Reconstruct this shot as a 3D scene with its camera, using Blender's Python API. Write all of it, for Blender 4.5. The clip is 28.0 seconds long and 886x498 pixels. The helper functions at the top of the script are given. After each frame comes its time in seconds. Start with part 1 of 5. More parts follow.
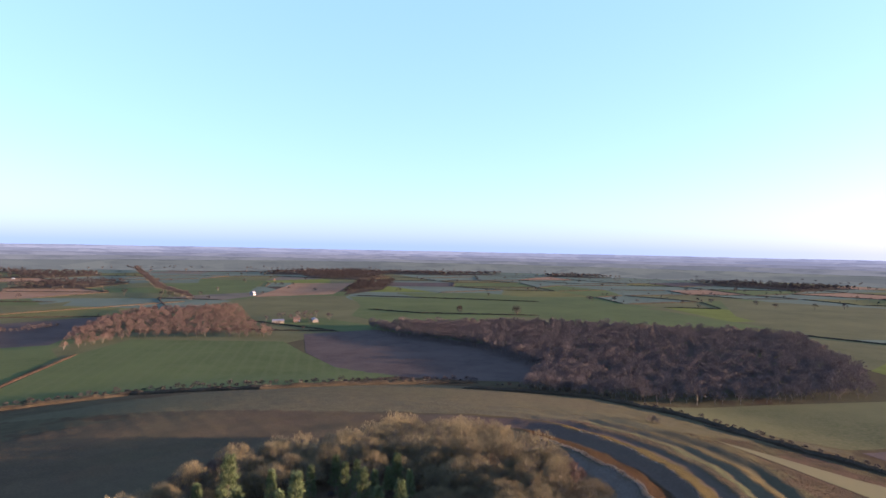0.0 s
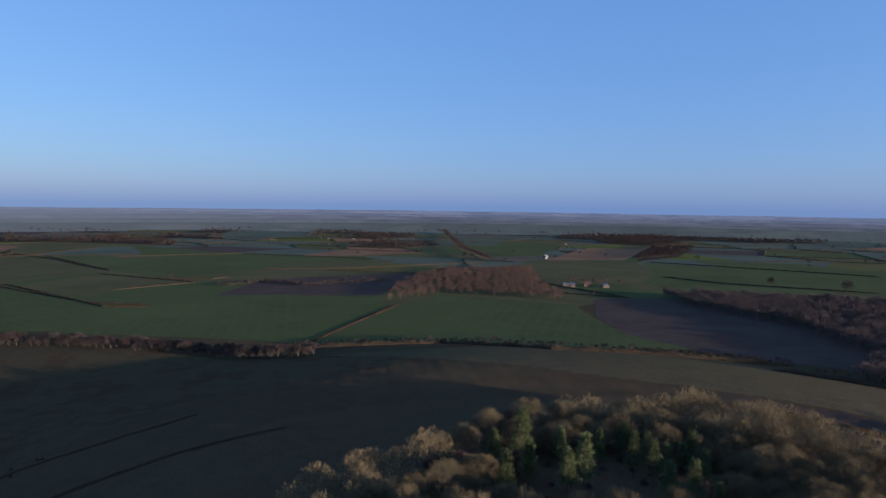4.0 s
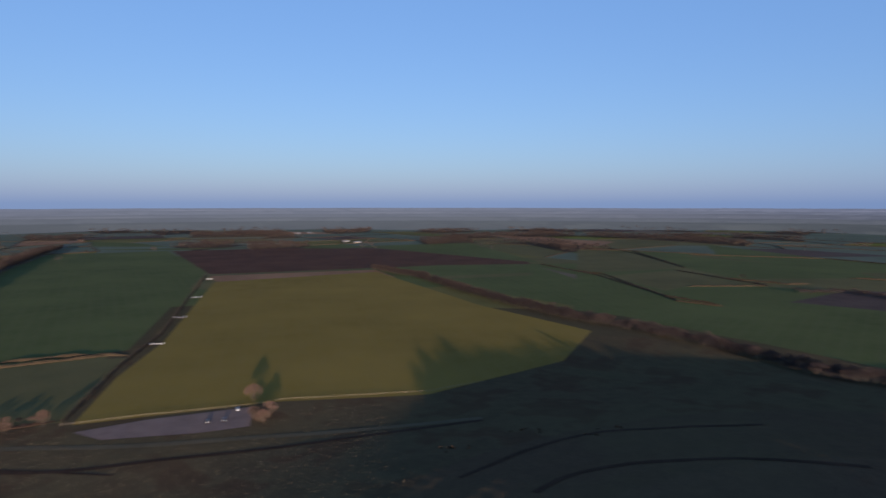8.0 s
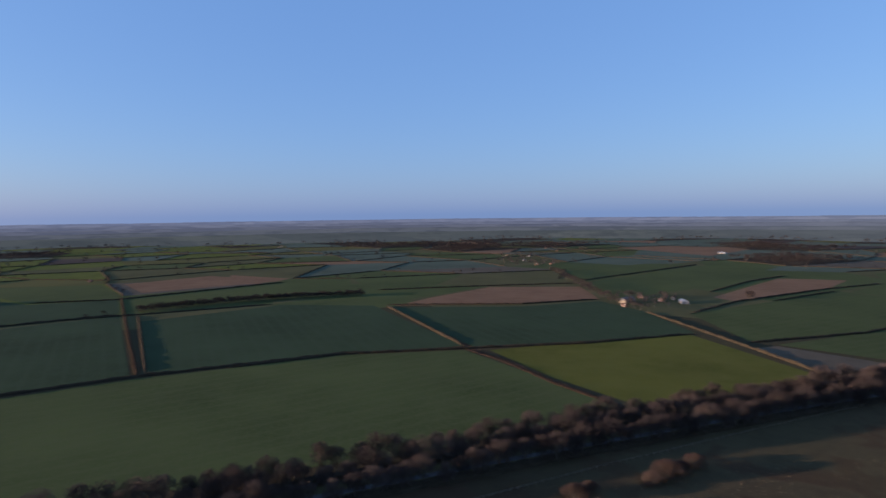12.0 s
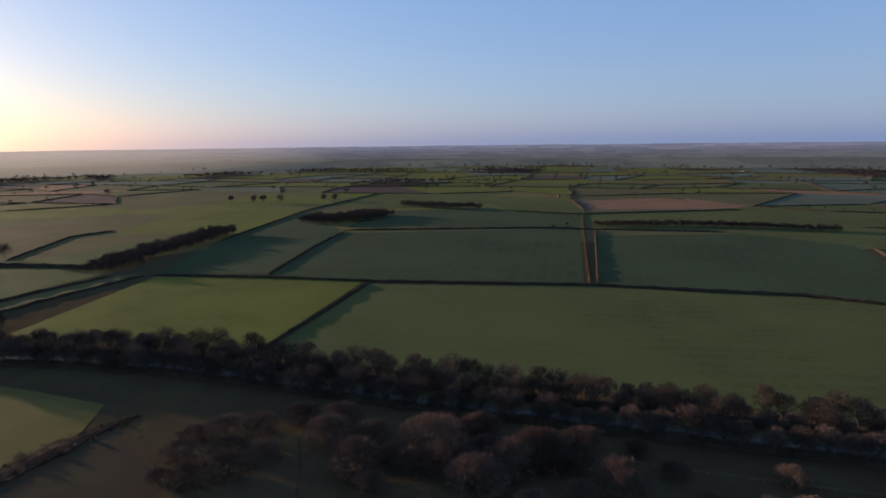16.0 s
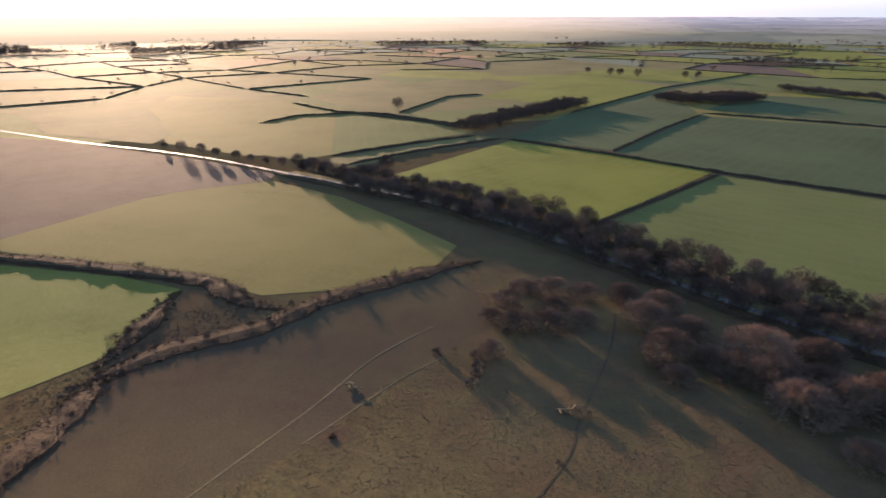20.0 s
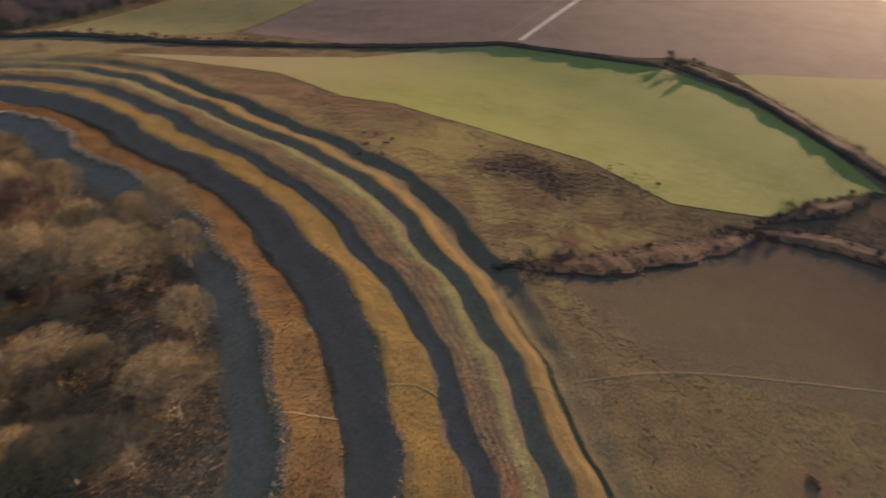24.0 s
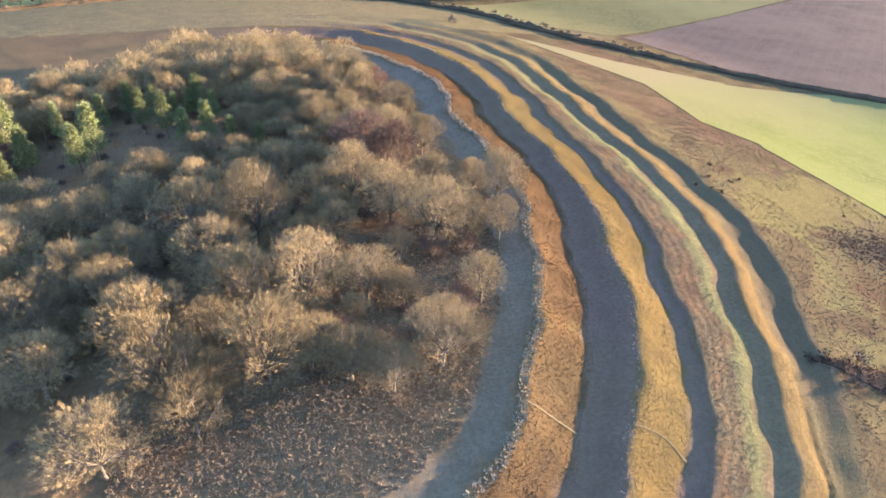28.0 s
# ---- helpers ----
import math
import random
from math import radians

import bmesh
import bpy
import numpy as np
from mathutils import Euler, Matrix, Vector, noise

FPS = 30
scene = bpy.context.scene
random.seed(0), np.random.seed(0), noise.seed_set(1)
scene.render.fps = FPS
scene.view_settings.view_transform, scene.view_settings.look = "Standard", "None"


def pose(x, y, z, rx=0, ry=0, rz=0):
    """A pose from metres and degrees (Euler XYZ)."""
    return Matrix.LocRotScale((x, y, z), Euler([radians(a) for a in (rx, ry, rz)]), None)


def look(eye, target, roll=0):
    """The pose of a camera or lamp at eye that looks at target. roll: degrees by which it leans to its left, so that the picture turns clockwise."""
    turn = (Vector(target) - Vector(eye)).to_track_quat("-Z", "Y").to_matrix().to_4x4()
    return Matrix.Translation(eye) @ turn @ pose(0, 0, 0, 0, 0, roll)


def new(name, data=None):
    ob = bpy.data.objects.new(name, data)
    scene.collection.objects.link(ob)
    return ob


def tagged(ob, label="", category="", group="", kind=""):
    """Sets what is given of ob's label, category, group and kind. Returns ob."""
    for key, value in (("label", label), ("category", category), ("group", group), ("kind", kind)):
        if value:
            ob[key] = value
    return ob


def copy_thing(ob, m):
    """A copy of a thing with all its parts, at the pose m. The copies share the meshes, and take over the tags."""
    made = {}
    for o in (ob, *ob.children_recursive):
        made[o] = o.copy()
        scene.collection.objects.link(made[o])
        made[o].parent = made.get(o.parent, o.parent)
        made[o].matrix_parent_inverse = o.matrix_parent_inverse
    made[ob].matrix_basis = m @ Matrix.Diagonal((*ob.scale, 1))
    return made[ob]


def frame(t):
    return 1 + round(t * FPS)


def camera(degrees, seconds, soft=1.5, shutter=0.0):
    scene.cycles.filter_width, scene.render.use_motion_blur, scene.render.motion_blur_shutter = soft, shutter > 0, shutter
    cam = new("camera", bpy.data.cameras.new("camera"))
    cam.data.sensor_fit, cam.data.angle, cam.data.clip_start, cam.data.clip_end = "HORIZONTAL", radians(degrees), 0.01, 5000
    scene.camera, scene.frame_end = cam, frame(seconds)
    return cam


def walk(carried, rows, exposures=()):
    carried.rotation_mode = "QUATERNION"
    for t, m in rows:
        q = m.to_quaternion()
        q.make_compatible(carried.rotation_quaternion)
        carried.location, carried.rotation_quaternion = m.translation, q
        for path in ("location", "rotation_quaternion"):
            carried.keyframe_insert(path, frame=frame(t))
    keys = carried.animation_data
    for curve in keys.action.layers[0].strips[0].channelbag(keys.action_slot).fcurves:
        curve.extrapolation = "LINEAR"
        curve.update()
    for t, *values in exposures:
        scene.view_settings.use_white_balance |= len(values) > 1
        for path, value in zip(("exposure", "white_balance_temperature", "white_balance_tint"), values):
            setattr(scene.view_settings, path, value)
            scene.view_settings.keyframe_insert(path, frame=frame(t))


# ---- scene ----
cam = camera(71.8, 28.0, soft=1.5, shutter=0.45)

# seconds, heading, tilt, lean: the camera hovers 110 m above the plain and turns
EYE = (0.0, 0.0, 110.0)
ROWS = (
    (0, -0.00, -0.22, -1.11),
    (0.5, 0.05, -0.29, -1.06),
    (1, 0.10, -0.92, -1.09),
    (1.5, 0.12, -0.94, -1.03),
    (2, 5.68, -1.08, -0.98),
    (2.5, 24.26, -1.23, -0.82),
    (4.5, 26.76, -4.14, -0.71),
    (5, 27.85, -4.16, -0.77),
    (5.5, 37.84, -4.20, -0.64),
    (6, 48.43, -4.22, -0.50),
    (6.5, 54.66, -4.26, -0.40),
    (7, 60.46, -4.27, -0.26),
    (7.5, 66.99, -4.29, -0.18),
    (8, 77.05, -4.27, -0.01),
    (8.5, 91.23, -4.17, 0.27),
    (9, 105.51, -4.01, 0.32),
    (9.5, 120.37, -3.82, 0.49),
    (10, 132.06, -3.68, 0.57),
    (10.5, 141.75, -3.55, 0.59),
    (11, 152.11, -3.43, 0.59),
    (11.5, 161.33, -3.33, 0.67),
    (12, 169.70, -3.24, 0.69),
    (12.5, 177.75, -3.15, 0.68),
    (13, 184.82, -3.08, 0.69),
    (13.5, 190.84, -3.00, 0.79),
    (15.5, 207.11, -4.33, 0.66),
    (16, 210.49, -10.01, 0.65),
    (16.5, 212.85, -10.88, 0.61),
    (17, 215.12, -14.02, 0.52),
    (17.5, 217.12, -18.55, 0.46),
    (18, 219.01, -21.46, 0.40),
    (18.5, 222.07, -21.44, 0.40),
    (19, 229.93, -21.33, 0.33),
    (19.5, 236.57, -21.27, 0.14),
    (20, 242.51, -21.21, 0.04),
    (20.5, 248.74, -21.19, -0.15),
    (22.5, 279.42, -29.88, -0.94),
    (23, 287.47, -34.06, -1.06),
    (23.5, 294.92, -34.62, -1.02),
    (24, 307.79, -34.78, -1.21),
    (24.5, 320.03, -34.92, -1.36),
    (25, 327.17, -35.01, -1.71),
    (25.5, 333.25, -35.10, -1.73),
    (26, 338.60, -35.17, -1.99),
    (26.5, 340.81, -35.20, -2.07),
    (27, 341.71, -35.21, -2.05),
    (27.5, 342.03, -35.23, -2.19),
    (28, 342.00, -35.25, -2.26),
)
EXPOSURES = ((0.0, 2.15, 6400, 28), (0.5, 1.8, 6200, 26), (1.0, 1.5, 6050, 23), (1.5, 1.15, 5850, 20), (2.5, 0.85, 5650, 19), (5.0, 0.78, 5550, 19), (8.0, 0.75, 5900, 21),
             (10.0, 0.68, 5850, 20), (11.0, 0.75, 5850, 21), (13.5, 0.95, 6150, 21), (15.5, 0.9, 6600, 23), (17.0, 0.9, 6850, 24), (18.0, 1.55, 7000, 24), (18.5, 1.88, 7100, 24), (19.0, 2.22, 7150, 24), (20.0, 2.25, 7400, 25),
             (20.5, 2.1, 7700, 27), (22.5, 1.95, 8700, 32), (23.5, 2.05, 8500, 30), (25.0, 2.55, 7700, 25), (26.0, 3.08, 7150, 22), (27.0, 3.62, 6800, 21), (28.0, 3.7, 6650, 21))
walk(cam, [(t, pose(*EYE, 90 + tilt, lean, turn)) for t, turn, tilt, lean in ROWS], EXPOSURES)

# ---- light: a low winter sun in the +x direction, clear sky ----
SUN_EL, SUN_AZ = radians(5.5), radians(90.0)
world = bpy.data.worlds.new("sky")
scene.world = world
world.use_nodes = True
wn = world.node_tree.nodes
sky = wn.new("ShaderNodeTexSky")
sky.sky_type, sky.sun_disc, sky.sun_elevation, sky.sun_rotation = "NISHITA", False, SUN_EL, SUN_AZ
sky.air_density, sky.dust_density, sky.ozone_density, sky.altitude = 1.0, 1.5, 1.6, 500
blue = wn.new("ShaderNodeMix")
blue.data_type, blue.blend_type = "RGBA", "ADD"
blue.inputs[0].default_value = 1.0
blue.inputs[7].default_value = (1.0, 2.15, 4.3, 1.0)   # even blue of the clear upper air
wn["Background"].inputs["Strength"].default_value = 0.055
clear = wn.new("ShaderNodeMix")
clear.data_type, clear.blend_type = "RGBA", "MULTIPLY"
clear.inputs[0].default_value = 1.0
clear.inputs[7].default_value = (0.93, 1.0, 1.05, 1.0)   # little dust: the sky stays blue down to the horizon
world.node_tree.links.new(sky.outputs["Color"], clear.inputs[6])
world.node_tree.links.new(clear.outputs[2], blue.inputs[6])
world.node_tree.links.new(blue.outputs[2], wn["Background"].inputs["Color"])
sun = new("sun", bpy.data.lights.new("sun", "SUN"))
sun.data.energy, sun.data.angle, sun.data.color = 5.0, radians(0.6), (1.0, 0.79, 0.56)
sun.matrix_world = look((800, 0, 800 * math.tan(SUN_EL)), (0, 0, 0))


# ---- materials ----
def nodes(name):
    m = bpy.data.materials.new(name)
    m.use_nodes = True
    t = m.node_tree
    return m, t, t.nodes["Principled BSDF"], t.links.new


def noise_node(t, link, vec, scale, detail=4.0, rough=0.6):
    n = t.nodes.new("ShaderNodeTexNoise")
    n.inputs["Scale"].default_value, n.inputs["Detail"].default_value, n.inputs["Roughness"].default_value = scale, detail, rough
    link(vec, n.inputs["Vector"])
    return n.outputs["Fac"]


def mixed(t, link, fac, a, b, kind="MIX"):
    n = t.nodes.new("ShaderNodeMix")
    n.data_type, n.blend_type = "RGBA", kind
    for sock, v in ((n.inputs[0], fac), (n.inputs[6], a), (n.inputs[7], b)):
        if isinstance(v, bpy.types.NodeSocket):
            link(v, sock)
        else:
            sock.default_value = v if isinstance(v, float) else (*v, 1.0)
    return n.outputs[2]


def ramp(t, link, fac, lo, hi):
    n = t.nodes.new("ShaderNodeMapRange")
    n.inputs["From Min"].default_value, n.inputs["From Max"].default_value = lo, hi
    link(fac, n.inputs["Value"])
    return n.outputs["Result"]


def bump(t, link, shader, height, strength, dist):
    n = t.nodes.new("ShaderNodeBump")
    n.inputs["Strength"].default_value, n.inputs["Distance"].default_value = strength, dist
    link(height, n.inputs["Height"])
    link(n.outputs["Normal"], shader.inputs["Normal"])


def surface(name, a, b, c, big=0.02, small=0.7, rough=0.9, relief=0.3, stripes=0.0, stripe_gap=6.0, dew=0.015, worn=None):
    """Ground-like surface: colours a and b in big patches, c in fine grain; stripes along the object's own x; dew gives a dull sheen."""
    m, t, s, link = nodes(name)
    pos = t.nodes.new("ShaderNodeNewGeometry").outputs["Position"]
    col = mixed(t, link, ramp(t, link, noise_node(t, link, pos, big, 3.0), 0.36, 0.64), tuple(v * 0.84 for v in a), tuple(v * 1.16 for v in b))
    col = mixed(t, link, ramp(t, link, noise_node(t, link, pos, big * 5, 4.0), 0.4, 0.7), col, mixed(t, link, 0.5, col, b))
    fine = noise_node(t, link, pos, small, 6.0, 0.7)
    col = mixed(t, link, ramp(t, link, fine, 0.45, 0.75), col, c)
    mid = noise_node(t, link, pos, small * 0.12, 5.0, 0.65)
    col = mixed(t, link, ramp(t, link, mid, 0.35, 0.7), col, mixed(t, link, 0.5, col, c))
    if stripes:
        wave = t.nodes.new("ShaderNodeTexWave")
        wave.bands_direction = "Y"
        wave.inputs["Scale"].default_value, wave.inputs["Distortion"].default_value = 0.314 / stripe_gap * 1.0, 1.5
        wave.inputs["Detail Scale"].default_value = 0.05
        link(t.nodes.new("ShaderNodeTexCoord").outputs["Object"], wave.inputs["Vector"])
        n = t.nodes.new("ShaderNodeMath")
        n.operation = "MULTIPLY"
        link(ramp(t, link, wave.outputs["Fac"], 0.6, 1.0), n.inputs[0])
        n.inputs[1].default_value = stripes
        col = mixed(t, link, n.outputs[0], col, c)
    if worn:
        y = t.nodes.new("ShaderNodeSeparateXYZ")
        link(pos, y.inputs["Vector"])
        sway = t.nodes.new("ShaderNodeMath")
        sway.operation, sway.inputs[1].default_value = "MULTIPLY_ADD", 90.0
        link(noise_node(t, link, pos, 0.02, 4.0), sway.inputs[0])
        link(y.outputs["Y"], sway.inputs[2])
        col = mixed(t, link, ramp(t, link, sway.outputs[0], worn[0] + 45, worn[1] + 45), col, worn[2])
    link(col, s.inputs["Base Color"])
    s.inputs["Roughness"].default_value = rough
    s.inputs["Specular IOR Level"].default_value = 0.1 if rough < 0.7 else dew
    if relief:
        bump(t, link, s, fine, relief, 0.5)
    return m


def plain(name, a, b, scale=1.0, rough=0.8, metal=0.0, relief=0.0):
    """Small-thing surface: two colours by noise in the object's own space, shifted a little from object to object."""
    m, t, s, link = nodes(name)
    co = t.nodes.new("ShaderNodeTexCoord").outputs["Object"]
    f = noise_node(t, link, co, scale)
    col = mixed(t, link, ramp(t, link, f, 0.3, 0.7), a, b)
    info = t.nodes.new("ShaderNodeObjectInfo")
    hsv = t.nodes.new("ShaderNodeHueSaturation")
    link(ramp(t, link, info.outputs["Random"], -0.8, 1.2), hsv.inputs["Value"])
    n = t.nodes.new("ShaderNodeMapRange")
    n.inputs["To Min"].default_value, n.inputs["To Max"].default_value = 0.72, 1.3
    link(info.outputs["Random"], n.inputs["Value"])
    link(n.outputs["Result"], hsv.inputs["Value"])
    link(col, hsv.inputs["Color"])
    link(hsv.outputs["Color"], s.inputs["Base Color"])
    s.inputs["Roughness"].default_value, s.inputs["Metallic"].default_value = rough, metal
    s.inputs["Specular IOR Level"].default_value = 0.2
    if relief:
        bump(t, link, s, f, relief, 0.1)
    return m


def twigs(name, a, b):
    """Bare twigs or needles: colour varies from twig to twig and from tree to tree."""
    m, t, s, link = nodes(name)
    isl = t.nodes.new("ShaderNodeNewGeometry").outputs["Random Per Island"]
    col = mixed(t, link, isl, a, b)
    info = t.nodes.new("ShaderNodeObjectInfo")
    hsv = t.nodes.new("ShaderNodeHueSaturation")
    n = t.nodes.new("ShaderNodeMapRange")
    n.inputs["To Min"].default_value, n.inputs["To Max"].default_value = 0.7, 1.35
    link(info.outputs["Random"], n.inputs["Value"])
    link(n.outputs["Result"], hsv.inputs["Value"])
    link(col, hsv.inputs["Color"])
    link(hsv.outputs["Color"], s.inputs["Base Color"])
    s.inputs["Roughness"].default_value = 0.9
    s.inputs["Specular IOR Level"].default_value = 0.1
    return m


FIELD = {
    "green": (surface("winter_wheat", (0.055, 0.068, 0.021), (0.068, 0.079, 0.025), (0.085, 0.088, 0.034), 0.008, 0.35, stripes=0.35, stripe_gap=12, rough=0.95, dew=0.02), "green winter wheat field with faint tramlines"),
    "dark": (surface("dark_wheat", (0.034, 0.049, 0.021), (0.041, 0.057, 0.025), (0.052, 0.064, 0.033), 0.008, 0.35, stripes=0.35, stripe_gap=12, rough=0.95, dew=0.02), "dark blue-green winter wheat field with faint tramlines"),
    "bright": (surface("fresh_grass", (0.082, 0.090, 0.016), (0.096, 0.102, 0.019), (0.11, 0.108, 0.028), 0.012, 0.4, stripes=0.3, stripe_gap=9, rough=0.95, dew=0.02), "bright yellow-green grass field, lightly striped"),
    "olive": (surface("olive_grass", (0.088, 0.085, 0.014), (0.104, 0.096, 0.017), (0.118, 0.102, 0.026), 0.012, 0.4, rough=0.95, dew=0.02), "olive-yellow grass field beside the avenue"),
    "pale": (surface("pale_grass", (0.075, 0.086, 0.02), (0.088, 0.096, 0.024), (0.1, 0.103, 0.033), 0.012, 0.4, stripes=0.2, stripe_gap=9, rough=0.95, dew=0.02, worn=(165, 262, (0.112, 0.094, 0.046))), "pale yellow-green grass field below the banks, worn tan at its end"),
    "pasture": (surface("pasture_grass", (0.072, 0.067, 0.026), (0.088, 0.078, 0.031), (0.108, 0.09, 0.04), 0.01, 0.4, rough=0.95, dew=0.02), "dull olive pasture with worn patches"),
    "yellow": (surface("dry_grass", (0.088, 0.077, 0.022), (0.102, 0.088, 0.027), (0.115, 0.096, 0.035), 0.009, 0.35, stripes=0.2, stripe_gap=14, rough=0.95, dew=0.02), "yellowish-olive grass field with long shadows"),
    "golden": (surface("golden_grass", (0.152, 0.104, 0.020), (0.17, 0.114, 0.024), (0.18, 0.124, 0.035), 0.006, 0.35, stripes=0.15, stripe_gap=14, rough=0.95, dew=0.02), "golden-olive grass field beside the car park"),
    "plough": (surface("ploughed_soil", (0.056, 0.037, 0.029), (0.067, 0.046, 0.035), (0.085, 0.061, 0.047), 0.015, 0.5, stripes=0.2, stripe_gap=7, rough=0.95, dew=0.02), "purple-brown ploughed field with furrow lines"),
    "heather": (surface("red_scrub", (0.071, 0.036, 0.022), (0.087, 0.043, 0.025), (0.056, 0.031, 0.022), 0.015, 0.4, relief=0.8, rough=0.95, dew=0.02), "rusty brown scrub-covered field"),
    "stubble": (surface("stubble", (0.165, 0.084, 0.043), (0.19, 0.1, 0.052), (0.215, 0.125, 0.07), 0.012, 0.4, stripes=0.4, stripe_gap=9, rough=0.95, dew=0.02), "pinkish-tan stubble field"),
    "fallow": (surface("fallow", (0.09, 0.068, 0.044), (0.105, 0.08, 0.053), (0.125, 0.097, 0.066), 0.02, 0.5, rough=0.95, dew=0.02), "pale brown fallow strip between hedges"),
    # pasture grass with distance haze mixed into its colour
    "hazed": (surface("haze_paled_grass", (0.072, 0.086, 0.052), (0.085, 0.098, 0.062), (0.1, 0.108, 0.075), 0.006, 0.35, rough=0.95, dew=0.02), "pasture paled by distance haze put into its colour"),
    "wood": (surface("wood_floor", (0.031, 0.022, 0.015), (0.043, 0.029, 0.017), (0.056, 0.037, 0.022), 0.05, 0.6), "dark leaf-strewn woodland floor"),
}
BARK = plain("bark", (0.07, 0.056, 0.04), (0.135, 0.11, 0.08), 2.0, 0.95)
TWIG = twigs("bare_twigs", (0.098, 0.074, 0.037), (0.2, 0.151, 0.077))
TWIG_RED = twigs("russet_twigs", (0.056, 0.035, 0.027), (0.145, 0.092, 0.067))
TWIG_AVENUE = twigs("beech_twigs", (0.042, 0.030, 0.025), (0.088, 0.062, 0.052))
TWIG_FAR = twigs("far_wood_twigs", (0.055, 0.042, 0.038), (0.115, 0.088, 0.075))
TWIG_DARK = twigs("dark_twigs", (0.034, 0.025, 0.022), (0.068, 0.05, 0.043))
NEEDLES = twigs("pine_needles", (0.052, 0.066, 0.026), (0.125, 0.14, 0.058))
HEDGE = twigs("hedge_twigs", (0.04, 0.032, 0.025), (0.09, 0.068, 0.048))
HEDGE_CORE = surface("hedge_core", (0.03, 0.023, 0.016), (0.042, 0.032, 0.021), (0.06, 0.043, 0.025), 0.1, 1.2)
BRACKEN_BED = surface("bracken_bed", (0.028, 0.018, 0.012), (0.038, 0.024, 0.016), (0.052, 0.032, 0.02), 0.06, 0.9)
BRACKEN = twigs("dead_bracken", (0.055, 0.032, 0.019), (0.115, 0.064, 0.034))
TUSSOCK = twigs("tussock_grass", (0.085, 0.06, 0.034), (0.165, 0.118, 0.066))
TARMAC = surface("tarmac", (0.055, 0.055, 0.058), (0.07, 0.07, 0.072), (0.09, 0.088, 0.085), 0.1, 2.0, 0.65, 0.1)
# bracken stems, darkened to hold the bank's shaded side as well
BANK_BRACKEN = twigs("bank_bracken_stems", (0.026, 0.016, 0.011), (0.054, 0.032, 0.021))
TRODDEN = surface("trodden_grass", (0.07, 0.055, 0.03), (0.085, 0.066, 0.037), (0.1, 0.08, 0.048), 0.05, 0.8)
CHALK = surface("chalk_track", (0.24, 0.20, 0.15), (0.29, 0.245, 0.19), (0.2, 0.165, 0.12), 0.1, 1.0)
GRAVEL = surface("gravel", (0.135, 0.092, 0.072), (0.155, 0.105, 0.082), (0.18, 0.13, 0.105), 0.06, 1.2)
WHITEWASH = plain("white_render", (0.2, 0.19, 0.17), (0.25, 0.24, 0.22), 0.4)
BRICK = plain("red_brick", (0.14, 0.075, 0.05), (0.2, 0.11, 0.075), 3.0)
SLATE = plain("slate_roof", (0.10, 0.095, 0.10), (0.15, 0.14, 0.14), 1.5, 0.6)
CLAY = plain("clay_tiles", (0.10, 0.058, 0.042), (0.14, 0.08, 0.056), 1.5)
SHEET = plain("barn_sheet", (0.15, 0.15, 0.155), (0.22, 0.22, 0.22), 0.3, 0.5)
TIMBER = plain("weathered_timber", (0.16, 0.12, 0.08), (0.25, 0.2, 0.14), 2.0)
WHITE_PAINT = plain("white_paint", (0.75, 0.74, 0.7), (0.82, 0.8, 0.77), 1.0, 0.5)
GLASS = plain("window_glass", (0.02, 0.025, 0.03), (0.035, 0.04, 0.045), 1.0, 0.08)
RUBBER = plain("tyre_rubber", (0.015, 0.015, 0.015), (0.025, 0.025, 0.025), 3.0, 0.8)
STEEL = plain("rim_steel", (0.4, 0.4, 0.42), (0.5, 0.5, 0.52), 3.0, 0.3, 1.0)
CAR_DARK = plain("dark_car_paint", (0.02, 0.022, 0.03), (0.03, 0.032, 0.04), 0.5, 0.2)
CAR_SILVER = plain("silver_car_paint", (0.25, 0.255, 0.27), (0.29, 0.295, 0.3), 0.5, 0.25, 0.6)


# ---- shape of the land ----
FORT = (-45.0, 205.0)
RING_AT = np.array((-57, -52, -46, -41, -33, -25, -18, -11, -4, 6, 16, 26, 34, 44, 51, 61, 67, 80, 95, 113, 131, 142, 160, 190, 205, 216, 222, 250, 290), float)
RING_R = np.array((221, 214, 208, 202, 194, 189, 181, 174, 172, 175, 183, 193, 192, 192, 188, 175, 168, 158, 150, 143, 142, 146, 160, 185, 200, 216, 222, 226, 224), float)
WIDE_AT, WIDE = (-60, -10, 5, 20, 35, 60, 90, 180), (1.03, 0.95, 1.0, 1.2, 1.25, 1.15, 1.0, 1.0)
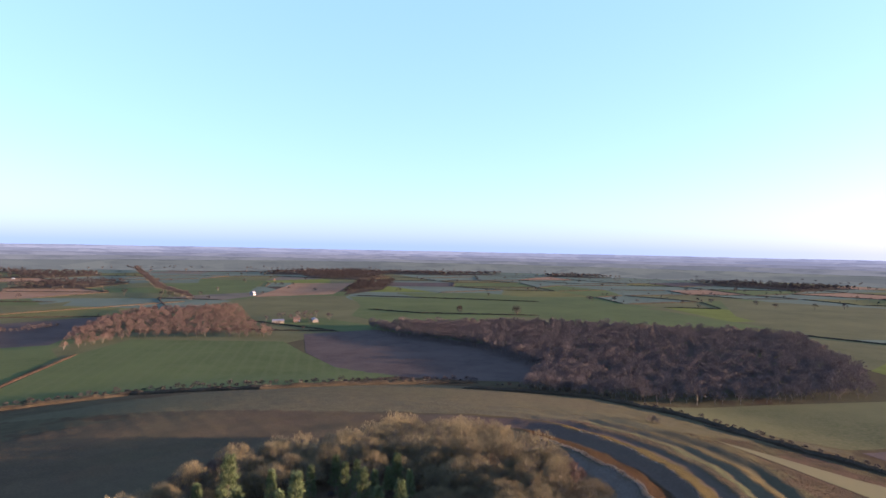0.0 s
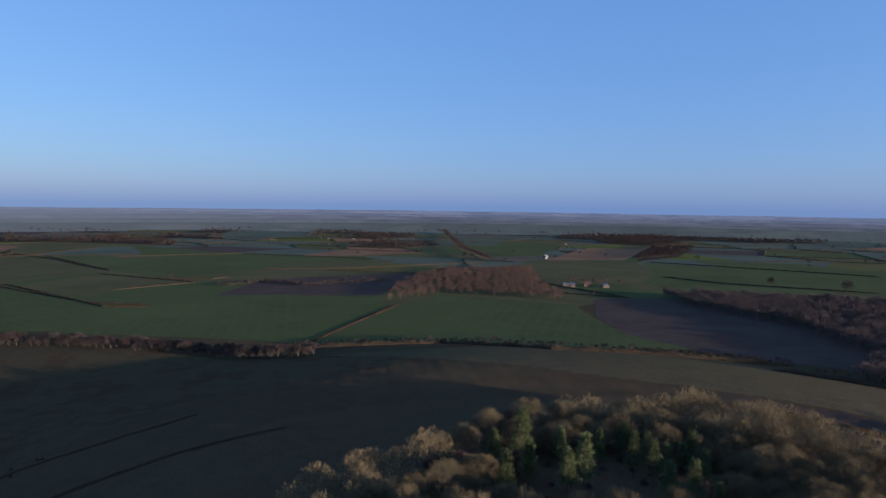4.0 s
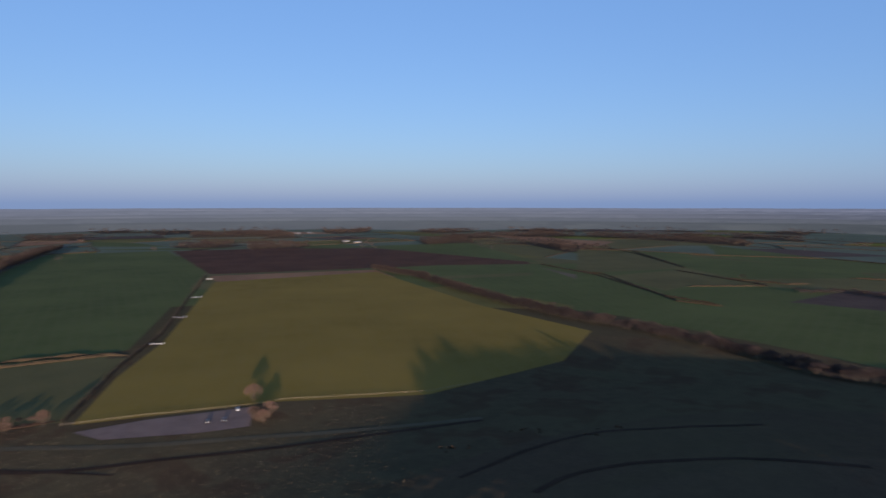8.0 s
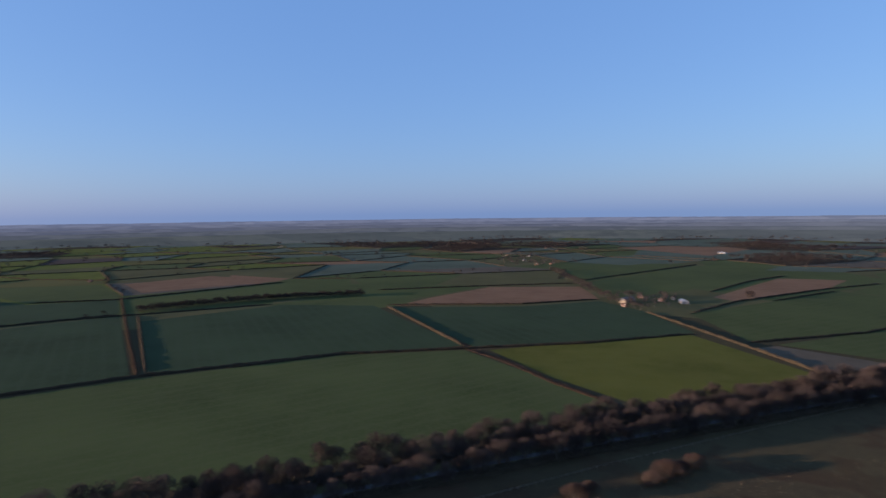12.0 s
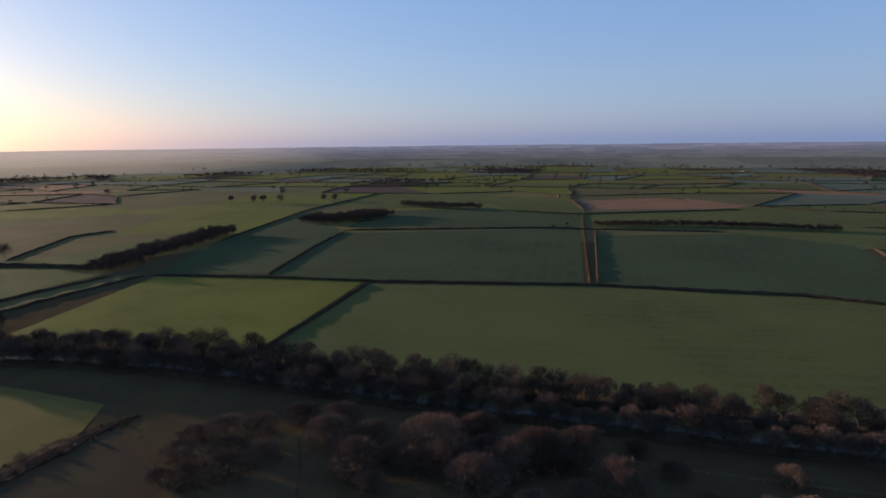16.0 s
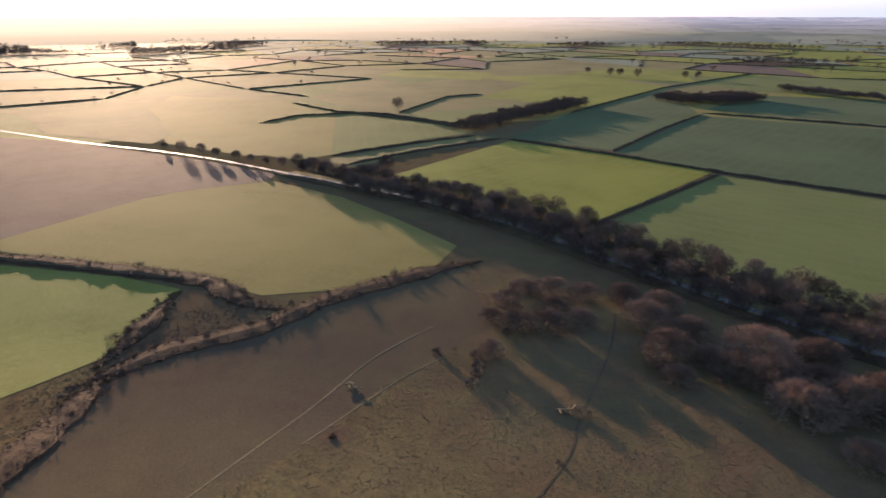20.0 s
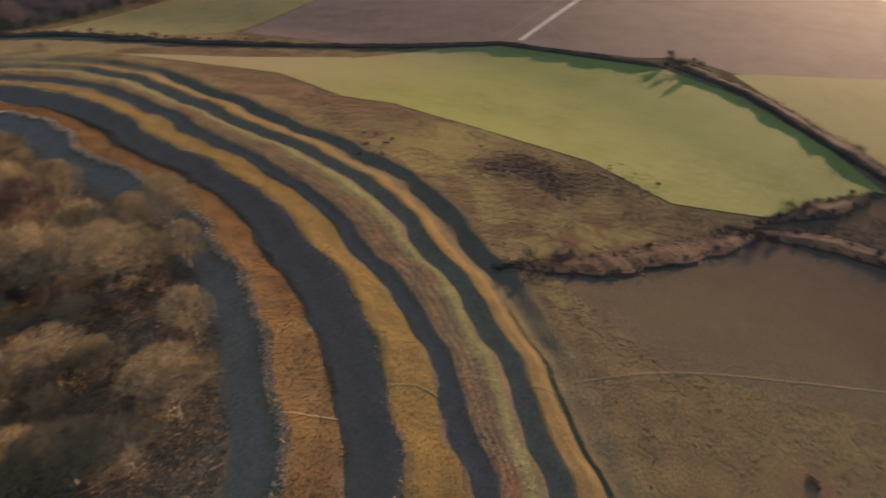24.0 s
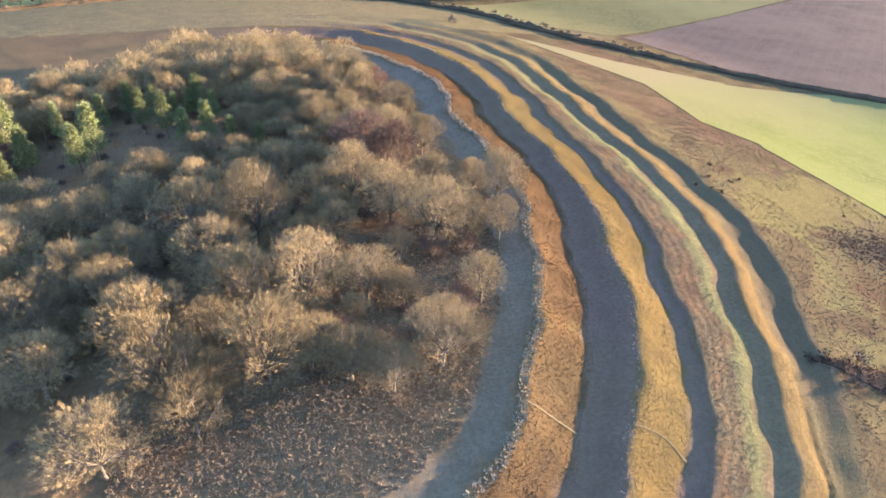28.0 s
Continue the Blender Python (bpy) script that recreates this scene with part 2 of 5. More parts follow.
# lines of the earthwork (metres inside the outer crest) and where they run at each bearing from the fort's middle
LINES_AT = (-64, -59, -54, -48, -41, -33, -24, -12, 0, 10, 30)
LINES = ((-10, (-8.6, -7.3, -6.1, -6.0, -8.8, -10.9, -14, -11.5, -11.3, -8, -10)),      # outer ditch, far side
         (-2.5, (-3.0, -2.5, -1.8, -1.5, -2.2, -3.1, -6, -5.6, -5.2, -2.9, -2.5)),       # foot of the outer bank
         (2.5, (3.5, 3.8, 4.0, 3.9, 3.1, 1.0, -0.5, 0.4, 1.7, 2.5, 2.5)),              # crest of the outer bank
         (11.5, (13.0, 12.2, 11.8, 11.5, 9.9, 9.2, 8.5, 8.0, 9.8, 11.5, 11.5)),        # trodden path
         (19.5, (18.3, 18.5, 19.3, 19.9, 20.5, 21.6, 21.5, 19.5, 17.6, 17.1, 19.5)),   # edge of the berm
         (25, (24.1, 24.0, 24.3, 24.5, 24.9, 25.3, 24.9, 24.0, 23.3, 23.7, 25)),       # foot of the middle bank
         (34, (33.7, 34.0, 34.1, 34.1, 33.9, 36, 36.3, 35.8, 35.0, 32.2, 34)),         # crest of the middle bank
         (46, (44.2, 44.3, 45.0, 46.5, 46.6, 47.0, 45.5, 44.7, 44.1, 41, 46)),         # foot of the inner bank
         (58, (52.5, 55.5, 57.0, 58.1, 58.0, 58.4, 59.0, 59, 58.0, 52, 58)))           # crest of the inner bank
# height across the earthwork, from outside to inside: metres inside the outer crest, metres above the hill
CUT_D = np.array((-60, -26, -16, -12.5, -9, -6, -2.5, 0, 2.5, 4.0, 6.5, 9, 12, 18, 19.5, 21, 25, 29, 33, 34.5, 37, 41, 44, 46, 52, 57, 59, 62, 66, 76, 100, 130), float)
CUT_H = np.array((0, 0, 0.45, 0.5, -0.8, -1.4, -0.8, 0.6, 1.3, 0.9, -0.6, -0.2, 0.1, 0.35, 0.25, -1.0, -1.1, 0.3, 2.1, 2.4, 1.7, -0.4, -1.0, -0.6, 1.5, 3.8, 3.9, 2.4, 1.9, 1.9, 1.2, 0), float)


def smooth(v):
    v = np.clip(v, 0, 1)
    return v * v * (3 - 2 * v)


def waves(x, y):
    """Gentle unevenness, in metres, the same everywhere it is asked for."""
    return (np.sin(x * 0.113 + 1.3 * np.sin(y * 0.071)) + np.sin(y * 0.127 + 1.7 * np.sin(x * 0.059 + 2)) + 0.6 * np.sin(x * 0.31 + y * 0.23)
            + 0.5 * np.sin(y * 0.37 - x * 0.29))


def hill(x, y):
    return 20.0 * (1 - smooth((np.hypot(x - FORT[0], y - FORT[1]) - 120) / 220))


def inside(x, y):
    """Metres inside the outer crest of the earthwork (negative outside)."""
    a = np.degrees(np.arctan2(y - FORT[1], x - FORT[0]))
    ring = np.interp(a, RING_AT, RING_R, period=360)
    for s in (-6, -3, 3, 6):
        ring = ring + np.interp(a + s, RING_AT, RING_R, period=360)
    wob = 0.7 * np.sin(np.radians(a) * 23 + 1) + 0.55 * np.sin(np.radians(a) * 41) + 0.25 * np.sin(np.radians(a) * 87 + 2)
    raw = (ring / 5 + wob - np.hypot(x - FORT[0], y - FORT[1])) / np.interp(a, WIDE_AT, WIDE, period=360)
    runs = [np.interp(a, LINES_AT, at) for _, at in LINES]
    d = raw - runs[0] + LINES[0][0]
    for (v0, _), (v1, _), r0, r1 in zip(LINES, LINES[1:], runs, runs[1:]):
        d = np.where(raw > r0, v0 + (raw - r0) * (v1 - v0) / (r1 - r0), d)
    return np.where(raw > runs[-1], LINES[-1][0] + raw - runs[-1], d)


def land(x, y):
    x, y = np.asarray(x, float), np.asarray(y, float)
    z = hill(x, y)
    d = inside(x, y)
    near = (d > -60) & (d < 130)
    soft = 0.07 * waves(x * 1.7, y * 1.7)
    worn = 0.75 + 0.3 * np.sin(np.arctan2(y - FORT[1], x - FORT[0]) * 9 + 0.7)
    turn = np.degrees(np.arctan2(y - FORT[1], x - FORT[0]))
    fade = np.interp(turn, (-60, 50, 75, 100, 240, 288), (1, 1, 0.45, 0.09, 0.07, 0.85), period=360)
    fade = np.where(d < -2.5, fade * np.interp(turn, (-180, -52, -40, 40, 60, 180), (0.2, 0.2, 1, 1, 0.3, 0.2)), fade)
    soft = soft * smooth((d + 45) / 25)
    z = z + np.where(near, 0.82 * np.interp(d + soft * 2, CUT_D, CUT_H) * fade * (0.75 + 0.25 * worn) + soft, 0)
    return z


def up(x, y):
    """Height of the ground at one place; the plain beyond the hill is level."""
    if math.hypot(x - FORT[0], y - FORT[1]) < 340:
        return float(land(x, y))
    w = min(1.0, max(0.0, (math.hypot(x, y) - 2400) / 2400))
    return 6.0 * w * w * (3 - 2 * w)


# ---- building helpers ----
def mesh_of(name, verts, faces, mat):
    """A mesh from vertices and faces; an array of triangles goes the quick way."""
    me = bpy.data.meshes.new(name)
    if isinstance(faces, np.ndarray):
        n = len(faces)
        me.vertices.add(len(verts))
        me.vertices.foreach_set("co", np.asarray(verts, np.float32).ravel())
        me.loops.add(n * 3)
        me.loops.foreach_set("vertex_index", faces.astype(np.int32).ravel())
        me.polygons.add(n)
        me.polygons.foreach_set("loop_start", np.arange(0, n * 3, 3, dtype=np.int32))
        me.update(calc_edges=True)
    else:
        me.from_pydata([tuple(v) for v in verts], [], faces)
        me.update()
    for m in (mat if isinstance(mat, (list, tuple)) else [mat]):
        me.materials.append(m)
    return me


def part(name, bm, material, parent, label=""):
    """One bmesh as one mesh object under a thing or a part (or on its own)."""
    me = bpy.data.meshes.new(name)
    bm.to_mesh(me)
    bm.free()
    me.materials.append(material)
    ob = new(name, me)
    ob.parent = parent
    if label:
        ob["label"] = label
    return ob


def child(name, me, parent, label=""):
    ob = new(name, me)
    ob.parent = parent
    if label:
        ob["label"] = label
    return ob


def box(bm, x0, y0, z0, x1, y1, z1, bev=0.0):
    r = bmesh.ops.create_cube(bm, size=1.0)
    bmesh.ops.scale(bm, vec=(x1 - x0, y1 - y0, z1 - z0), verts=r["verts"])
    bmesh.ops.translate(bm, vec=((x0 + x1) / 2, (y0 + y1) / 2, (z0 + z1) / 2), verts=r["verts"])
    if bev:
        bmesh.ops.bevel(bm, geom=list({e for v in r["verts"] for e in v.link_edges}), offset=bev, segments=1, affect="EDGES")
    return bm


def tube(verts, faces, p, q, r0, r1, n=5):
    """Adds a tapered tube from p to q."""
    p, q = np.array(p, float), np.array(q, float)
    d = q - p
    d = d / (np.linalg.norm(d) + 1e-9)
    u = np.cross(d, (0.3, 0.2, 1.0) if abs(d[2]) < 0.9 else (1.0, 0, 0))
    u = u / np.linalg.norm(u)
    w = np.cross(d, u)
    b = len(verts)
    for c, r in ((p, r0), (q, r1)):
        for i in range(n):
            a = 2 * math.pi * i / n
            verts.append(c + r * (math.cos(a) * u + math.sin(a) * w))
    for i in range(n):
        faces += [(b + i, b + (i + 1) % n, b + n + (i + 1) % n), (b + i, b + n + (i + 1) % n, b + n + i)]


def slivers(base, way, width):
    """Thin triangles from base along way: twigs, needles, grass blades."""
    n = len(base)
    side = np.cross(way, np.random.normal(size=(n, 3)))
    side = side / (np.linalg.norm(side, axis=1)[:, None] + 1e-9) * np.asarray(width).reshape(-1, 1) / 2
    v = np.empty((n * 3, 3))
    v[0::3], v[1::3], v[2::3] = base - side, base + side, base + way
    return v, np.arange(n * 3).reshape(n, 3)


def resample(pts, step):
    out = []
    for (x0, y0), (x1, y1) in zip(pts, pts[1:]):
        n = max(1, int(math.hypot(x1 - x0, y1 - y0) / step))
        out += [(x0 + (x1 - x0) * i / n, y0 + (y1 - y0) * i / n) for i in range(n)]
    return out + [pts[-1]]


def curve_through(pts, step):
    """A smooth line through the points (Catmull-Rom), resampled."""
    p = [pts[0], *pts, pts[-1]]
    out = []
    for a, b, c, d in zip(p, p[1:], p[2:], p[3:]):
        n = max(2, int(math.hypot(c[0] - b[0], c[1] - b[1]) / step))
        for i in range(n):
            s = i / n
            out.append(tuple(0.5 * (2 * b[k] + (c[k] - a[k]) * s + (2 * a[k] - 5 * b[k] + 4 * c[k] - d[k]) * s * s
                                    + (3 * b[k] - a[k] - 3 * c[k] + d[k]) * s ** 3) for k in (0, 1)))
    return out + [pts[-1]]


def in_poly(x, y, poly):
    if not isinstance(x, np.ndarray):
        hit = False
        for (x0, y0), (x1, y1) in zip(poly, poly[1:] + poly[:1]):
            if (y0 > y) != (y1 > y) and x < (x1 - x0) * (y - y0) / (y1 - y0) + x0:
                hit = not hit
        return hit
    x, y = np.asarray(x), np.asarray(y)
    hit = np.zeros(x.shape, bool)
    for (x0, y0), (x1, y1) in zip(poly, poly[1:] + poly[:1]):
        if y0 != y1:
            hit ^= ((y0 > y) != (y1 > y)) & (x < (x1 - x0) * (y - y0) / (y1 - y0) + x0)
    return hit


PADDOCK = [(125, 62), (168, 30), (206, 10), (222, -78), (228, -128), (172, -112), (157, -64), (132, -22), (112, 20)]


# ---- the ground: one sheet to the horizon ----
def build_ground():
    sectors = 1080
    els = np.concatenate((np.linspace(89, 60, 14), np.linspace(58, 14, 250), np.linspace(13.8, 2.4, 70), np.linspace(2.3, 1.29, 34)))
    rad = np.concatenate(((0.0,), 110 / np.tan(np.radians(els))))
    ang = np.radians(np.arange(sectors) * 360 / sectors)
    x, y = np.outer(rad, np.cos(ang)), np.outer(rad, np.sin(ang))
    z = land(x, y)
    r = np.hypot(x, y)
    z = z + 6 * smooth((r - 2400) / 2400)
    nr = len(rad)
    verts = np.stack([x.ravel(), y.ravel(), z.ravel()], 1)
    i, j = np.meshgrid(np.arange(nr - 1), np.arange(sectors), indexing="ij")
    k = (j + 1) % sectors
    quads = np.stack([i * sectors + j, (i + 1) * sectors + j, (i + 1) * sectors + k, i * sectors + k], -1).reshape(-1, 4)
    me = bpy.data.meshes.new("ground")
    me.vertices.add(len(verts))
    me.vertices.foreach_set("co", verts.ravel())
    me.loops.add(quads.size)
    me.loops.foreach_set("vertex_index", quads.ravel())
    me.polygons.add(len(quads))
    me.polygons.foreach_set("loop_start", np.arange(0, quads.size, 4))
    me.update(calc_edges=True)
    me.polygons.foreach_set("use_smooth", np.ones(len(quads), bool))
    # plant cover, by where it grows on the earthwork and the heath
    d = inside(x, y)
    a = np.degrees(np.arctan2(y - FORT[1], x - FORT[0]))
    bend_x = 7 * np.sin(y * 0.083 + 2 * np.sin(x * 0.047)) + 3 * np.sin(y * 0.31 + x * 0.19)
    bend_y = 7 * np.sin(x * 0.079 + 2 * np.sin(y * 0.053)) + 3 * np.sin(x * 0.29 - y * 0.23)
    n1, n2 = waves(x * 0.8 + bend_x, y * 0.8 + bend_y), waves(x * 2.3 + 9 + bend_y, y * 2.3 + bend_x)
    cover = np.empty(x.shape + (4,))
    cover[..., 3] = 1.0
    cover[..., :3] = (0.072, 0.062, 0.033)

    def lay(mask, col, k=1.0):
        w = np.clip(np.asarray(mask, float), 0, 1)[..., None] * k
        cover[..., :3] = cover[..., :3] * (1 - w) + np.array(col) * w

    clear = np.interp(a, (-180, -110, -70, 55, 80, 180), (0.15, 0.15, 1, 1, 0.4, 0.15))   # the banks are worn away in the west

    def band(lo, hi, edge=1.2):
        return clear * smooth((d + 0.5 * n2 - lo + edge) / edge / 2) * smooth((hi + edge - d - 0.5 * n2) / edge / 2)

    lay(d > 60, (0.115, 0.078, 0.046))                       # leaf litter and dead grass inside
    lay((d > 60) * smooth((n1 - 0.2) / 1.4), (0.14, 0.07, 0.032), 0.8)     # bracken among the trees
    lay(band(60, 68) * (a < 30), (0.12, 0.098, 0.076))       # mown walk round the inner bank
    lay(band(46, 58), (0.046, 0.021, 0.008))                   # rusty bracken on the inner bank
    lay(band(46, 58) * smooth((n1 + 0.1) / 1.2) * (a < -47), (0.074, 0.050, 0.017), 0.7)
    lay(band(46, 58) * smooth((n2 - 0.1) / 1.2), (0.028, 0.013, 0.007), 0.65)
    lay(band(35, 46), (0.098, 0.064, 0.052))                   # inner ditch
    lay(band(25, 34.5), (0.078, 0.053, 0.015))                    # straw-coloured grass on the middle bank
    lay(band(19.5, 25), (0.098, 0.066, 0.053))                    # middle ditch
    lay(band(12.5, 19), (0.115, 0.082, 0.048))                  # berm of coarse grass
    lay(band(12.5, 19) * smooth((n2 - 0.1) / 1.2), (0.149, 0.074, 0.037), 0.7)
    lay(band(12.5, 19) * (np.sin(d * 3.6) > 0.1), (0.06, 0.04, 0.022), 0.8)  # mown lines along the berm
    lay(band(9.8, 13), (0.12, 0.12, 0.05))                # trodden path
    lay(band(3, 9), (0.112, 0.083, 0.05))
    lay(band(-2.5, 3), (0.088, 0.062, 0.025))                     # outer bank
    lay(band(-14, -4) * (a > -45) * (a < 45), (0.068, 0.056, 0.034))                  # outer ditch
    # redder cover in the west, painted to brown the blue shade there
    west_shade_tint = smooth((np.abs((a - 160 + 180) % 360 - 180) - 95) / -25)
    lay(west_shade_tint * (d > -50), (0.088, 0.058, 0.035), 0.75)
    heath = (d < -14) & (r < 520)
    lay(heath, (0.06, 0.044, 0.023))
    # heath colour made paler westward to lift the hill's shade
    lay(heath * smooth((-60 - x) / 80), (0.092, 0.071, 0.037))
    lay(heath * smooth((n1 - 0.1) / 1.5), (0.066, 0.034, 0.02), 0.7)
    lay(heath * smooth((-0.5 - n1) / 1.5), (0.072, 0.056, 0.03), 0.7)
    lay((y > 330) & (d < 45) & (d > -90), (0.125, 0.105, 0.055), 0.8)
    lay(heath * (x > 100) * (y > -60) * smooth((n2 + 0.6) / 1.6), (0.10, 0.076, 0.034), 0.5)
    lay(heath * (x > 110) * (y > 45) * smooth((n2 + 1.0) / 1.6), (0.10, 0.082, 0.036), 0.6)
    wander = (x + 3 * n1, y + 3 * n2)
    lay(in_poly(*wander, [(190, 320), (212, 225), (196, 155), (177, 150), (160, 190), (148, 240), (150, 300)]) * smooth((n2 + 1.4) / 2), (0.085, 0.046, 0.032), 0.75)   # reddish dock and bracken
    lay(in_poly(*wander, [(157, 140), (180, 150), (196, 128), (172, 112), (147, 108), (140, 120)]), (0.125, 0.108, 0.036), 0.8)      # mossy green-yellow grass
    lay(in_poly(*wander, [(147, 110), (150, 88), (160, 66), (172, 48), (150, 42), (132, 52), (128, 82)]) * smooth((n2 + 0.8) / 1.6), (0.105, 0.096, 0.036), 0.7)
    lay(heath * (y < 40) * (x > 60) * smooth((n1 + 0.3) / 1.6), (0.078, 0.07, 0.03), 0.55)
    lay(heath * (y < -60) * (x > 60) * smooth((n2 + 0.2) / 1.2), (0.085, 0.046, 0.028), 0.45)
    lay(in_poly(x, y, PADDOCK), (0.043, 0.035, 0.027), 0.9)
    lay(np.exp(-((x - 178) / 11) ** 2 - ((y - 92) / 19) ** 2) * 1.3, (0.042, 0.03, 0.022))
    lay(in_poly(x, y, [(268, -16), (228, -48), (205, -6), (188, 20), (200, 22), (235, -2)]), (0.052, 0.031, 0.022), 0.85)
    lay(np.exp(-((x - 206) / 8) ** 2 - ((y - 66) / 14) ** 2) * 1.2, (0.045, 0.032, 0.023))
    for px, py in ((103, -16), (136, -37)):
        lay(np.exp(-((x - px) / 4) ** 2 - ((y - py) / 4.5) ** 2) * 1.2, (0.06, 0.03, 0.024))
    att = me.color_attributes.new("cover", "FLOAT_COLOR", "POINT")
    att.data.foreach_set("color", cover.reshape(-1))
    m, t, s, link = nodes("rough_grassland")
    pos = t.nodes.new("ShaderNodeNewGeometry").outputs["Position"]
    base = t.nodes.new("ShaderNodeAttribute")
    base.attribute_name = "cover"
    fine = noise_node(t, link, pos, 1.1, 8.0, 0.75)
    mid = noise_node(t, link, pos, 0.16, 5.0, 0.65)
    big = noise_node(t, link, pos, 0.012, 3.0)
    col = mixed(t, link, ramp(t, link, fine, 0.36, 0.62), mixed(t, link, 0.6, base.outputs["Color"], (0.036, 0.024, 0.016)), base.outputs["Color"])
    col = mixed(t, link, ramp(t, link, mid, 0.3, 0.75), mixed(t, link, 0.35, col, (0.055, 0.038, 0.025)), mixed(t, link, 0.09, col, (0.17, 0.12, 0.06)))
    col = mixed(t, link, ramp(t, link, big, 0.4, 0.65), col, mixed(t, link, 0.25, col, (0.085, 0.075, 0.035)))
    link(col, s.inputs["Base Color"])
    s.inputs["Roughness"].default_value = 0.95
    s.inputs["Specular IOR Level"].default_value = 0.0
    bump(t, link, s, fine, 0.4, 0.6)
    me.materials.append(m)
    tagged(new("ground", me), "rough winter grassland with banks and ditches of a hill fort", "ground", kind="structure")


build_ground()


# ---- far distance: low blue-grey hills all round, a plain backdrop with haze painted in ----
def backdrop_hills(name, r, top_el, sway, seed, col, glow):
    rng = np.random.RandomState(seed)
    n = 720
    a = np.radians(np.arange(n) / 2)
    top = sum(rng.uniform(0.2, 1) / k ** 0.6 * np.sin(a * k + rng.uniform(0, 6)) for k in (2, 3, 5, 8, 13, 21, 34, 55))
    el = np.radians(top_el + sway * top / 3 + rng.uniform(-0.012, 0.012, n))
    foot = r - 420 + 130 * np.sin(a * 7 + seed) + 70 * np.sin(a * 19 + 2 * seed)
    zt = 110 + r * np.tan(el)
    verts, faces = [], []
    for i in range(n):
        c, s = math.cos(a[i]), math.sin(a[i])
        verts += [(c * foot[i], s * foot[i], -6), (c * (r - 130), s * (r - 130), zt[i] * 0.85), (c * r, s * r, zt[i]), (c * (r + 12), s * (r + 12), 0)]
    for i in range(n):
        for k in range(3):
            j = (i + 1) % n
            faces.append((4 * i + k, 4 * i + k + 1, 4 * j + k + 1, 4 * j + k))
    m, t, s, link = nodes(name)
    pos = t.nodes.new("ShaderNodeNewGeometry").outputs["Position"]
    wide = t.nodes.new("ShaderNodeMapping")
    wide.inputs["Scale"].default_value = (1.0, 1.0, 5.0)
    link(pos, wide.inputs["Vector"])
    f = noise_node(t, link, wide.outputs["Vector"], 0.007, 5.0, 0.7)
    cell = t.nodes.new("ShaderNodeTexVoronoi")
    cell.inputs["Scale"].default_value = 0.0045
    link(wide.outputs["Vector"], cell.inputs["Vector"])
    patch = t.nodes.new("ShaderNodeSeparateColor")
    link(cell.outputs["Color"], patch.inputs["Color"])
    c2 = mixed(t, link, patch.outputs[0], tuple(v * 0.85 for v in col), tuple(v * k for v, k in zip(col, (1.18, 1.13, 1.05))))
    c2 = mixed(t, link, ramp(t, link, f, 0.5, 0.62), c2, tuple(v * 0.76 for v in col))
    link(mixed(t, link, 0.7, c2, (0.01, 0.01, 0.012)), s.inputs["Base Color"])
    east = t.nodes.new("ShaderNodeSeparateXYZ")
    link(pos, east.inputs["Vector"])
    # warm sunlit haze painted into the glow eastward, paler haze westward
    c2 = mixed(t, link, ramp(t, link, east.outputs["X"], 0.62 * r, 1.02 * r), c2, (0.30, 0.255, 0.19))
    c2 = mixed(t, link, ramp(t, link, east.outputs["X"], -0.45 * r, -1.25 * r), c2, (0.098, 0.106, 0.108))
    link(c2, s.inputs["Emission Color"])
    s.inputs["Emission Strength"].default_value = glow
    s.inputs["Roughness"].default_value = 1.0
    s.inputs["Specular IOR Level"].default_value = 0.0
    tagged(new("backdrop", mesh_of(name, verts, faces, m)), "low blue-grey hills on the horizon with haze painted in", "hills", kind="structure")


# each farther ring is paler and bluer: distance haze put into its glow
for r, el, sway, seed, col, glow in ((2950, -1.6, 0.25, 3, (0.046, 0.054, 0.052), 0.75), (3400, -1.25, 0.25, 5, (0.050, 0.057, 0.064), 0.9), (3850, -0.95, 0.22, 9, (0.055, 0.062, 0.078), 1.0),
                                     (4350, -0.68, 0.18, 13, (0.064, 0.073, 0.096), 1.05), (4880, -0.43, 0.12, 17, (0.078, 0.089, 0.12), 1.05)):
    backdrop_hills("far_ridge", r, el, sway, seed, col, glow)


# ---- fields ----
DRAWN = []


def field(kind, pts, lift=0.25):
    mat, label = FIELD[kind]
    DRAWN.append(list(pts))
    cx, cy = sum(p[0] for p in pts) / len(pts), sum(p[1] for p in pts) / len(pts)
    edge = max(zip(pts, pts[1:] + pts[:1]), key=lambda e: math.dist(*e))
    turn = math.atan2(edge[1][1] - edge[0][1], edge[1][0] - edge[0][0])
    m = Matrix.Translation((cx, cy, 0)) @ Matrix.Rotation(turn, 4, "Z")
    bm = bmesh.new()
    f = bm.faces.new([bm.verts.new((x, y, 0)) for x, y in resample(pts + pts[:1], 25)[:-1]])
    bmesh.ops.triangulate(bm, faces=[f])
    if min(math.hypot(x - FORT[0], y - FORT[1]) for x, y in pts) < 345:
        lift += 0.04
        xs, ys = [p[0] for p in pts], [p[1] for p in pts]
        for axis, lo, hi in ((0, min(xs), max(xs)), (1, min(ys), max(ys))):
            v = lo + 9
            while v < hi:
                co, no = [0, 0, 0], [0, 0, 0]
                co[axis], no[axis] = v, 1
                bmesh.ops.bisect_plane(bm, geom=bm.verts[:] + bm.edges[:] + bm.faces[:], plane_co=co, plane_no=no)
                v += 9
    for v in bm.verts:
        v.co.z = up(v.co.x, v.co.y) + lift
    for f in bm.faces:
        f.normal_update()
        if f.normal.z < 0:
            f.normal_flip()
    bm.transform(m.inverted())
    ob = part("field", bm, mat, None)
    ob.matrix_world = m
    return tagged(ob, label, "field", "fields round the hill fort", "structure")


